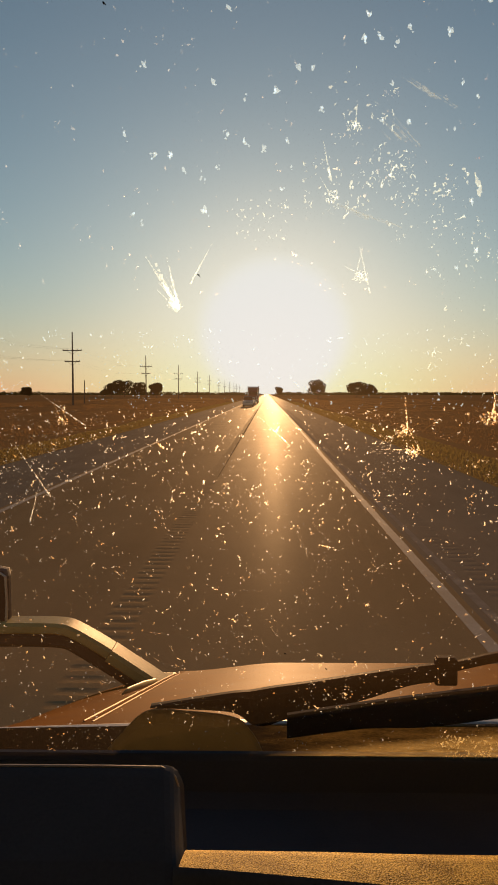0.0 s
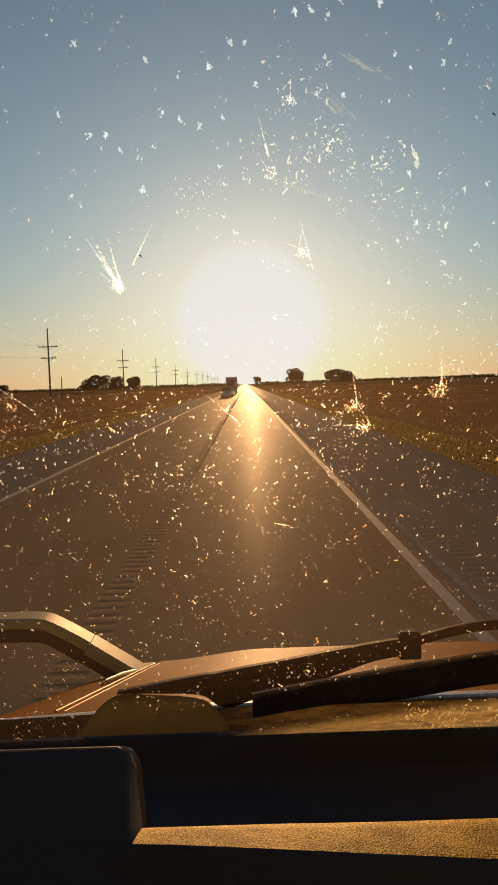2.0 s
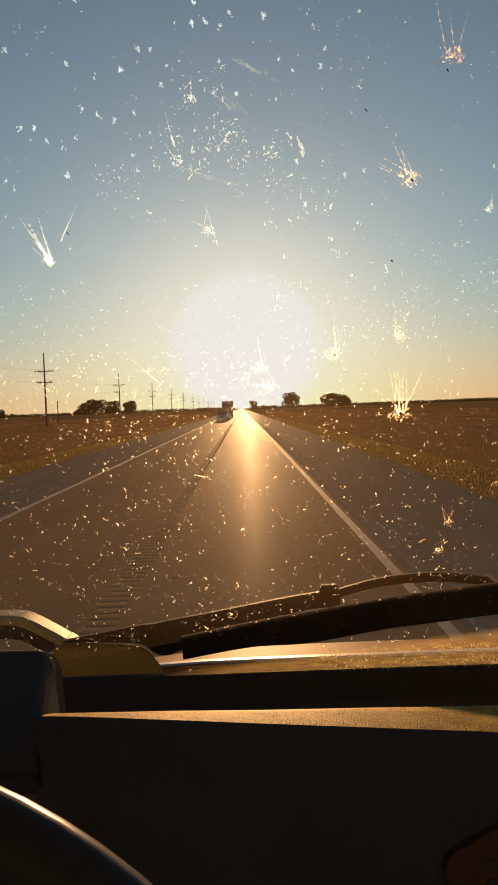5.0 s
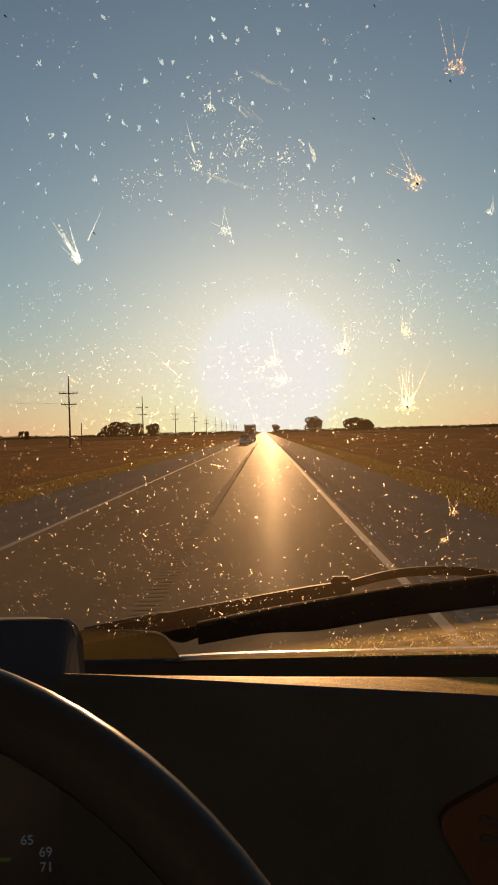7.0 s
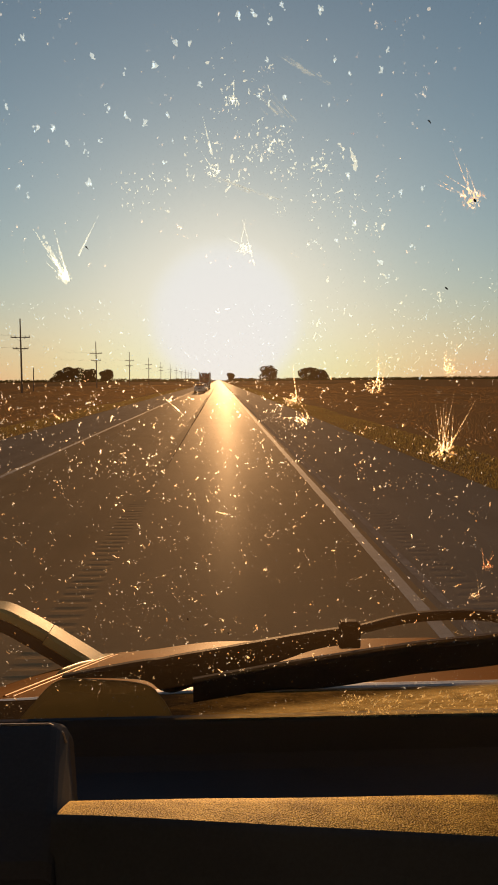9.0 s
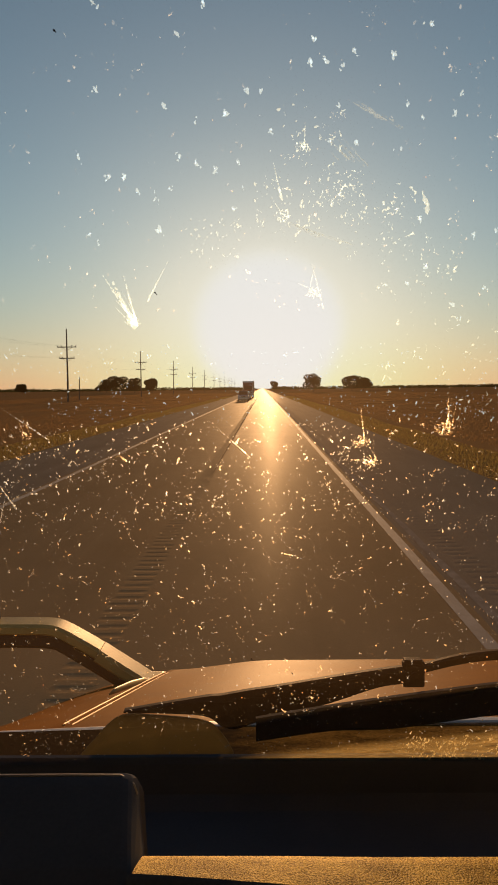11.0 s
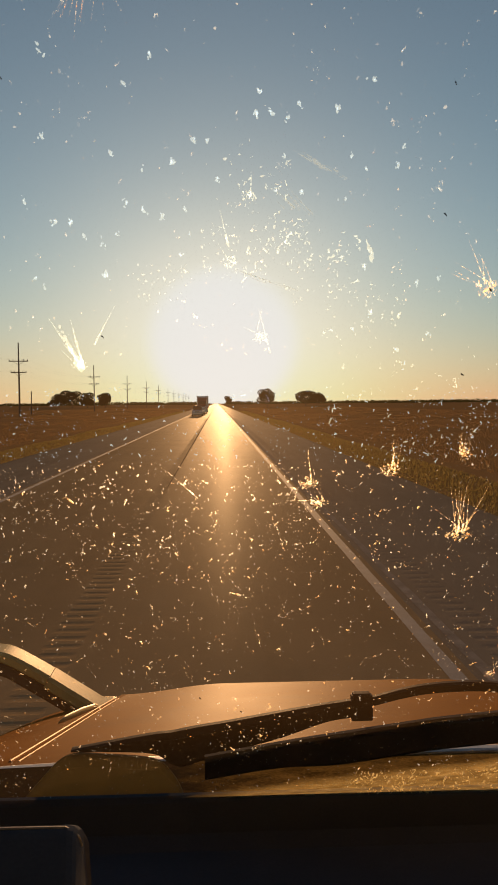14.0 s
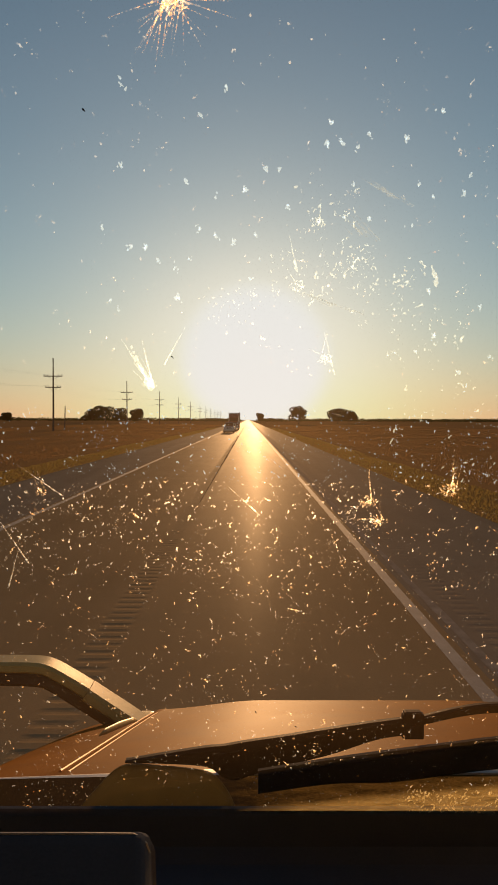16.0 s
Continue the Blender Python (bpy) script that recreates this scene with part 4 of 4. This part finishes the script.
def car(name, label, category, paint, length, half, belt, top, bonnet, cab0, cab1, bed=False):
    """A road vehicle whose nose points to -y, standing at its middle."""
    v = thing(name, label, category)
    n, t = -length / 2, length / 2
    tail = belt - (0.02 if bed else 0.06)
    low = [(n, shell_ring(half * 0.86, 0.34, bonnet - 0.18, bonnet - 0.14, half * 0.8)), (n + 0.18, shell_ring(half * 0.97, 0.28, bonnet - 0.06, bonnet - 0.02, half * 0.88)),
           (cab0, shell_ring(half, 0.26, belt - 0.05, belt, half * 0.92)), (cab1, shell_ring(half, 0.26, belt - 0.05, belt, half * 0.92)),
           (t - 0.15, shell_ring(half * 0.97, 0.30, tail - 0.05, tail, half * 0.9)), (t, shell_ring(half * 0.9, 0.4, tail - 0.12, tail - 0.08, half * 0.85))]
    part("body", lofted(low), paint, v)
    rake, back = 0.62, 0.12 if bed else 0.75
    up = [(cab0, shell_ring(half * 0.90, belt - 0.02, belt + 0.004, belt + 0.01, half * 0.84)), (cab0 + rake, shell_ring(half * 0.92, belt - 0.02, belt + 0.1, top, half * 0.72)),
          (cab1 - back, shell_ring(half * 0.92, belt - 0.02, belt + 0.1, top, half * 0.72)), (cab1, shell_ring(half * 0.90, belt - 0.02, belt + 0.004, belt + 0.01, half * 0.84))]
    cabin = part("cabin", lofted(up), paint, v)
    d = (top - belt) / rake
    bm = grid_into(bmesh.new(), [-1, 1], [0.12, 0.88], lambda u, k: Vector((u * half * (0.84 - 0.13 * k), cab0 + rake * k - 0.012, belt + d * rake * k + 0.012)))
    part("windscreen", bm, MAT_PANE, cabin)
    for sx in (-1, 1):
        bm = grid_into(bmesh.new(), [cab0 + rake * 0.8, cab1 - back * 0.9], [0.18, 0.85], lambda u, k: Vector((sx * (half * (0.92 - 0.2 * k) + 0.012), u, belt + (top - belt) * k)))
        part("side_window", bm, MAT_PANE, cabin)
        part("headlight", box((sx * half * 0.62 - 0.16, n - 0.02, bonnet - 0.34), (sx * half * 0.62 + 0.16, n + 0.12, bonnet - 0.19), 0.02), MAT_LAMP, v, "bright headlamp")
        part("door_mirror", box((sx * (half + 0.14) - 0.1, cab0 + 0.35, belt + 0.02), (sx * (half + 0.14) + 0.1, cab0 + 0.47, belt + 0.2), 0.03), paint, v)
        for y in (n + 0.85, t - 0.95):
            road_wheel(v, sx * (half - 0.1), y, 0.40 if bed else 0.33, 0.24)
    grille = part("grille", box((-half * 0.42, n - 0.015, bonnet - 0.42), (half * 0.42, n + 0.1, bonnet - 0.2), 0.015), MAT_PANE, v)
    for k in range(3):
        z = bonnet - 0.38 + 0.07 * k
        part("grille_bar", box((-half * 0.42, n - 0.03, z - 0.01), (half * 0.42, n - 0.01, z + 0.01)), MAT_ALU, grille)
    part("bumper", box((-half * 0.93, n - 0.08, 0.40), (half * 0.93, n + 0.12, 0.60), 0.03), MAT_ALU if bed else paint, v)
    return v


def semi():
    v = thing("semi_truck", "maroon semi truck pulling a tall ribbed box trailer", "semi truck")
    part("trailer_box", box((-1.3, 3.2, 1.15), (1.3, 17.5, 4.1), 0.03), MAT_TRAILER, v, "pale ribbed trailer walls")
    for i in range(24):
        y = 3.5 + i * 0.6
        for sx in (-1, 1):
            part("rib", box((sx * 1.315 - 0.02, y - 0.03, 1.25), (sx * 1.315 + 0.02, y + 0.03, 4.0)), MAT_TRAILER, v)
    cabin = part("cab", lofted([(-1.0, shell_ring(1.15, 0.8, 1.9, 2.0, 1.0)), (-0.4, shell_ring(1.2, 0.8, 2.0, 3.0, 1.05)), (0.6, shell_ring(1.22, 0.8, 2.1, 3.8, 1.15)), (2.7, shell_ring(1.22, 0.8, 2.1, 3.95, 1.18))]), MAT_MAROON, v)
    part("windscreen", grid_into(bmesh.new(), [-1, 1], [0.1, 0.9], lambda u, k: Vector((u * (1.0 - 0.05 * k), -1.03 + 0.6 * k, 2.02 + 0.95 * k))), MAT_PANE, cabin)
    part("hood", lofted([(-2.9, shell_ring(0.9, 0.7, 1.45, 1.55, 0.75)), (-1.0, shell_ring(1.1, 0.7, 1.8, 1.95, 0.9))]), MAT_MAROON, v)
    part("grille", box((-0.6, -2.95, 0.75), (0.6, -2.88, 1.5), 0.03), MAT_ALU, v, "chrome grille")
    part("bumper", box((-1.2, -3.1, 0.35), (1.2, -2.85, 0.72), 0.04), MAT_ALU, v)
    part("chassis", box((-0.45, -2.7, 0.6), (0.45, 17.0, 1.0)), MAT_RUBBER, v)
    for sx in (-1, 1):
        part("headlight", box((sx * 0.95 - 0.15, -2.98, 0.85), (sx * 0.95 + 0.15, -2.8, 1.15), 0.02), MAT_LAMP, v, "bright headlamp")
        part("stack", tube_into(bmesh.new(), [(sx * 1.28, 2.9, 1.0), (sx * 1.28, 2.9, 4.2)], 0.07, 10), MAT_ALU, v, "chrome exhaust stack")
        for y in (-1.9, 3.6, 4.9, 14.6, 15.9):
            road_wheel(v, sx * 1.05, y, 0.5, 0.35)
    return v


LANE = (LEFT_LINE + CENTRE) / 2
semi().matrix_world = pose(LANE, 205, 0)
car("pickup_truck", "dark silver pickup truck with a chrome grille", "pickup truck", MAT_SILVER, 5.9, 1.0, 1.22, 1.92, 1.18, -1.3, 0.9, True).matrix_world = pose(LANE - 0.1, 160, 0)
car("sedan", "white sedan with its headlamps on", "car", MAT_WHITE, 4.7, 0.91, 0.92, 1.45, 0.88, -1.0, 1.7).matrix_world = pose(LANE, 184, 0)


# ---- dried insects on the windshield ----
def on_glass(x, z, lift=0.0006):
    return Vector((x, glass_y(z, x) + lift, z))


def fleck_into(verts, faces, x, z, r, rng, stretch=1.0, turn=0.0, high=0.35):
    """One low ragged lump on the outer side of the glass."""
    n = rng.choice((6, 7, 8, 9))
    ca, sa = math.cos(turn), math.sin(turn)
    first = len(verts)
    for k in range(n):
        a = 2 * math.pi * k / n
        q = r * rng.uniform(0.4, 1.35)
        u, v = math.cos(a) * q, math.sin(a) * q * stretch
        verts.append(on_glass(x + u * ca - v * sa, z + u * sa + v * ca))
    verts.append(on_glass(x + rng.uniform(-0.2, 0.2) * r, z, 0.0006 + r * high))
    for k in range(n):
        faces.append((first + k, first + (k + 1) % n, first + n))


def residue(name, verts, faces, label, mat=None, kind=""):
    me = bpy.data.meshes.new(name)
    me.from_pydata([tuple(v) for v in verts], [], faces)
    me.materials.append(mat or MAT_SPLAT)
    ob = new(name, me)
    ob.parent = window
    return tagged(ob, label, kind=kind)


def streak_into(verts, faces, x, z, dx, dz, r, rng, gaps=0.0, wiggle=0.12):
    """A thin beaded smear from its head at x, z."""
    length = math.hypot(dx, dz)
    n = max(3, int(length / (r * 1.5)))
    for k in range(n):
        if rng.random() < gaps:
            continue
        t = k / n
        w = r * (1.0 - 0.72 * t) * rng.uniform(0.8, 1.25)
        fleck_into(verts, faces, x + dx * t + rng.uniform(-1, 1) * r * wiggle, z + dz * t, w, rng, 1.7, math.atan2(-dx, dz))


def splat(x, z, size, rays, lean, seed, body=False, golden=False, fan=0.34):
    """A burst insect: a lumpy body and rays thrown upwards."""
    rng = random.Random(seed)
    verts, faces = [], []
    for _ in range(int(24 + size * 2600)):
        d = rng.random() ** 0.8 * size * 0.42
        a = rng.uniform(0, 6.28)
        fleck_into(verts, faces, x + math.cos(a) * d * 1.15, z + math.sin(a) * d * 0.75, size * rng.uniform(0.014, 0.046), rng, rng.uniform(1, 3.4), rng.uniform(0, 3.14))
    for k in range(rays):
        s = lean + rng.gauss(0, fan)
        far = size * rng.uniform(0.9, 2.1)
        streak_into(verts, faces, x + rng.uniform(-0.35, 0.35) * size, z + 0.1 * size, math.sin(s) * far, math.cos(s) * far, 0.0007, rng, 0.26)
    residue("insect_splat", verts, faces, "", MAT_REDDISH if z < 2.21 and x > 0.29 else MAT_GOLD if golden or z < 2.40 else MAT_CREAM)
    if not body:
        return
    verts, faces = [], []
    fleck_into(verts, faces, x + 0.1 * size, z - 0.05 * size, size * 0.04, rng, 1.8, 0.8)
    residue("insect_body", verts, faces, "dark dried insect body", MAT_DARKBIT)


# x, z, size, rays, lean of the rays
BURSTS = [(-0.0655, 2.463, 0.012, 6, -0.42), (0.2418, 2.517, 0.021, 8, -0.75), (0.2416, 2.321, 0.024, 14, 0.0), (0.1800, 2.377, 0.017, 5, 0.08),
          (0.1130, 2.367, 0.016, 2, -0.5), (0.1230, 2.350, 0.015, 3, -0.9), (0.2400, 2.389, 0.013, 6, 0.0), (0.2716, 2.603, 0.019, 4, 0.1),
          (0.3105, 2.492, 0.010, 2, 0.6), (0.0726, 2.4825, 0.013, 2, -0.3), (0.0627, 2.580, 0.012, 1, 0.2), (0.0498, 2.536, 0.013, 1, -0.3),
          (-0.0396, 2.7115, 0.021, 34, 3.6), (0.2890, 2.180, 0.012, 3, 0.2), (0.2975, 2.2095, 0.011, 4, 0.1), (-0.1587, 2.375, 0.010, 3, -0.6)]
for i, (x, z, size, rays, lean) in enumerate(BURSTS):
    splat(x, z, size, rays, lean, 100 + i, i in (1, 2, 3), i in (1, 7, 12), 1.1 if i == 12 else 0.34)

# x, z of the head, then the way to the tail, then the width
SMEARS = [(-0.0655, 2.461, -0.014, 0.034, 0.0025), (-0.0640, 2.462, -0.022, 0.036, 0.0015), (-0.0630, 2.462, -0.007, 0.036, 0.0014), (0.0480, 2.5455, -0.0065, 0.026, 0.0011), (0.1530, 2.5395, -0.0075, 0.018, 0.0022), (-0.0530, 2.4785, 0.017, 0.028, 0.0009), (-0.1760, 2.312, -0.024, 0.045, 0.0008),
          (-0.1420, 2.372, -0.034, 0.026, 0.0008), (0.0220, 2.355, -0.025, 0.024, 0.0008), (0.0800, 2.470, -0.010, 0.034, 0.0008), (-0.1950, 2.290, 0.012, 0.034, 0.0007)]
for i, (x, z, dx, dz, r) in enumerate(SMEARS):
    rng = random.Random(300 + i)
    verts, faces = [], []
    streak_into(verts, faces, x, z, dx, dz, r, rng, 0.08)
    residue("insect_smear", verts, faces, "", MAT_CREAM if z > 2.4 else MAT_SPLAT)


def specks(name, count, x0, x1, z0, z1, sizes, seed, odd, label, mat=None, clump=14.0):
    """Ragged crumbs, curled threads and sprays of finer dots, thicker here and there."""
    rng = random.Random(seed)
    verts, faces = [], []
    while count > 0:
        x, z = rng.uniform(x0, x1), rng.uniform(z0, z1)
        if noise.noise((x * clump, z * clump, seed)) < rng.uniform(-0.75, 0.35):
            continue
        count -= 1
        r = sizes[0] * (sizes[1] / sizes[0]) ** (rng.random() ** 1.8)
        turn = rng.gauss(0, 0.8)
        fleck_into(verts, faces, x, z, r, rng, rng.uniform(1.0, 1.9), turn)
        if rng.random() < odd:
            px, pz = x, z
            for _ in range(rng.randint(1, 4)):
                turn += rng.gauss(0, 0.7)
                px, pz = px - math.sin(turn) * r * 1.3, pz + math.cos(turn) * r * 1.3
                fleck_into(verts, faces, px, pz, r * rng.uniform(0.55, 0.95), rng, rng.uniform(1.0, 2.0), turn)
        if rng.random() < 0.45:
            for _ in range(rng.randint(1, 5)):
                fleck_into(verts, faces, x + rng.gauss(0, 4) * r, z + rng.gauss(0, 4) * r, r * rng.uniform(0.25, 0.55), rng, rng.uniform(1.0, 2.0), rng.uniform(0, 3))
    residue(name, verts, faces, label, mat, kind="stuff")


specks("insect_specks", 2800, -0.34, 0.48, 2.05, 2.385, (0.00018, 0.00078), 41, 0.34, "dense small dried insect specks")
specks("insect_specks", 2800, -0.34, 0.48, 2.05, 2.385, (0.00018, 0.00078), 45, 0.34, "dense small golden insect specks", MAT_GOLD)
specks("insect_specks", 900, -0.24, 0.12, 2.30, 2.385, (0.0002, 0.0009), 48, 0.4, "dense small dried insect specks")
specks("insect_specks", 1100, -0.30, 0.45, 2.385, 2.445, (0.00018, 0.00075), 49, 0.3, "small pale dried insect specks", MAT_PALE)
specks("insect_crumbs", 190, -0.34, 0.48, 2.08, 2.385, (0.0006, 0.0011), 47, 0.9, "larger crumbs of dried insects", MAT_GOLD)
specks("insect_specks", 1500, -0.34, 0.48, 2.47, 2.86, (0.0003, 0.0010), 42, 0.2, "scattered small dried insect specks")
specks("insect_specks", 160, 0.12, 0.36, 2.385, 2.47, (0.0003, 0.0009), 44, 0.3, "small dried insect specks", MAT_CREAM)
# thick showers of specks round the sun
for i, (x, z, half, count) in enumerate([(0.091, 2.553, 0.016, 60), (0.118, 2.532, 0.030, 80), (-0.001, 2.521, 0.018, 34), (0.052, 2.542, 0.024, 60), (0.150, 2.498, 0.030, 50), (0.062, 2.590, 0.030, 40)]):
    specks("insect_specks", count, x - half, x + half, z - half * 0.8, z + half * 0.8, (0.0003, 0.0010), 70 + i, 0.35, "shower of small pale insect specks", MAT_CREAM, 40.0)


# x, z of the larger specks high on the glass
SPECKS = [(-0.076, 2.665), (-0.004, 2.664), (-0.033, 2.606), (-0.012, 2.596), (0.034, 2.614), (-0.095, 2.575), (-0.064, 2.562), (-0.075, 2.562), (-0.024, 2.575), (-0.012, 2.570), (0.001, 2.566), (0.017, 2.571),
          (0.020, 2.555), (-0.032, 2.555), (-0.092, 2.525), (-0.086, 2.518), (-0.080, 2.617), (0.010, 2.601), (0.024, 2.614), (0.040, 2.590), (-0.022, 2.647), (-0.055, 2.553), (-0.043, 2.548), (-0.041, 2.528), (0.013, 2.541)]
SPECKS += [(0.069, 2.643), (0.067, 2.630), (0.077, 2.631), (0.089, 2.628), (0.096, 2.636), (0.122, 2.635), (0.146, 2.651), (0.134, 2.605), (0.087, 2.605), (0.145, 2.597), (0.170, 2.611), (0.167, 2.599),
           (0.100, 2.582), (0.081, 2.583), (0.131, 2.578), (0.148, 2.532), (0.188, 2.522), (0.204, 2.524), (0.154, 2.500), (0.141, 2.489), (0.126, 2.488), (0.200, 2.485), (0.184, 2.462), (0.177, 2.473)]
for i, (x, z) in enumerate(SPECKS):
    rng = random.Random(500 + i)
    verts, faces = [], []
    r, turn = rng.uniform(0.0009, 0.0015), rng.gauss(0.2, 0.5)
    fleck_into(verts, faces, x, z, r, rng, rng.uniform(1.3, 2.2), turn)
    for _ in range(rng.randint(1, 4)):
        fleck_into(verts, faces, x + rng.gauss(0, 0.0016), z + rng.gauss(0, 0.0018), r * rng.uniform(0.35, 0.7), rng, rng.uniform(1.0, 2.2), rng.gauss(0, 0.8))
    residue("insect_speck", verts, faces, "", MAT_PALE)


def smear_fan(x, z, wide, tall, lean, count, seed, label):
    """A faint fan of fine wiped streaks."""
    rng = random.Random(seed)
    verts, faces = [], []
    for _ in range(count):
        u, v = rng.gauss(0, 0.4), rng.uniform(-0.5, 0.5)
        cx, cz = x + u * wide + math.sin(lean) * v * tall, z + math.cos(lean) * v * tall
        far = rng.uniform(0.006, 0.022)
        streak_into(verts, faces, cx, cz, math.sin(lean) * far, math.cos(lean) * far, rng.uniform(0.0003, 0.0007), rng, 0.3)
    residue("wiped_smear", verts, faces, label, MAT_HAZE, kind="stuff")


smear_fan(0.117, 2.597, 0.006, 0.030, -1.09, 18, 61, "faint streaky wiper smear")
smear_fan(0.082, 2.521, 0.006, 0.036, -1.22, 20, 62, "faint streaky wiper smear")
smear_fan(0.098, 2.572, 0.010, 0.014, -0.85, 14, 63, "short pale scratches of dried residue")
# small dark remains
for i, (x, z) in enumerate([(-0.103, 2.650), (0.204, 2.568), (0.230, 2.454), (0.202, 2.649), (-0.047, 2.484), (0.0586, 2.1445), (0.0208, 2.1605), (0.268, 2.594)]):
    rng = random.Random(700 + i)
    verts, faces = [], []
    fleck_into(verts, faces, x, z, 0.0007, rng, 1.6, rng.uniform(0.4, 1.2))
    fleck_into(verts, faces, x + 0.0009, z - 0.0010, 0.0004, rng, 1.6, 0.5)
    residue("insect_body", verts, faces, "dark dried insect body", MAT_DARKBIT)
specks("grime_band", 520, 0.17, 0.50, 2.043, 2.072, (0.0003, 0.0010), 43, 0.8, "crusty golden grime along the glass base", MAT_GRIME)
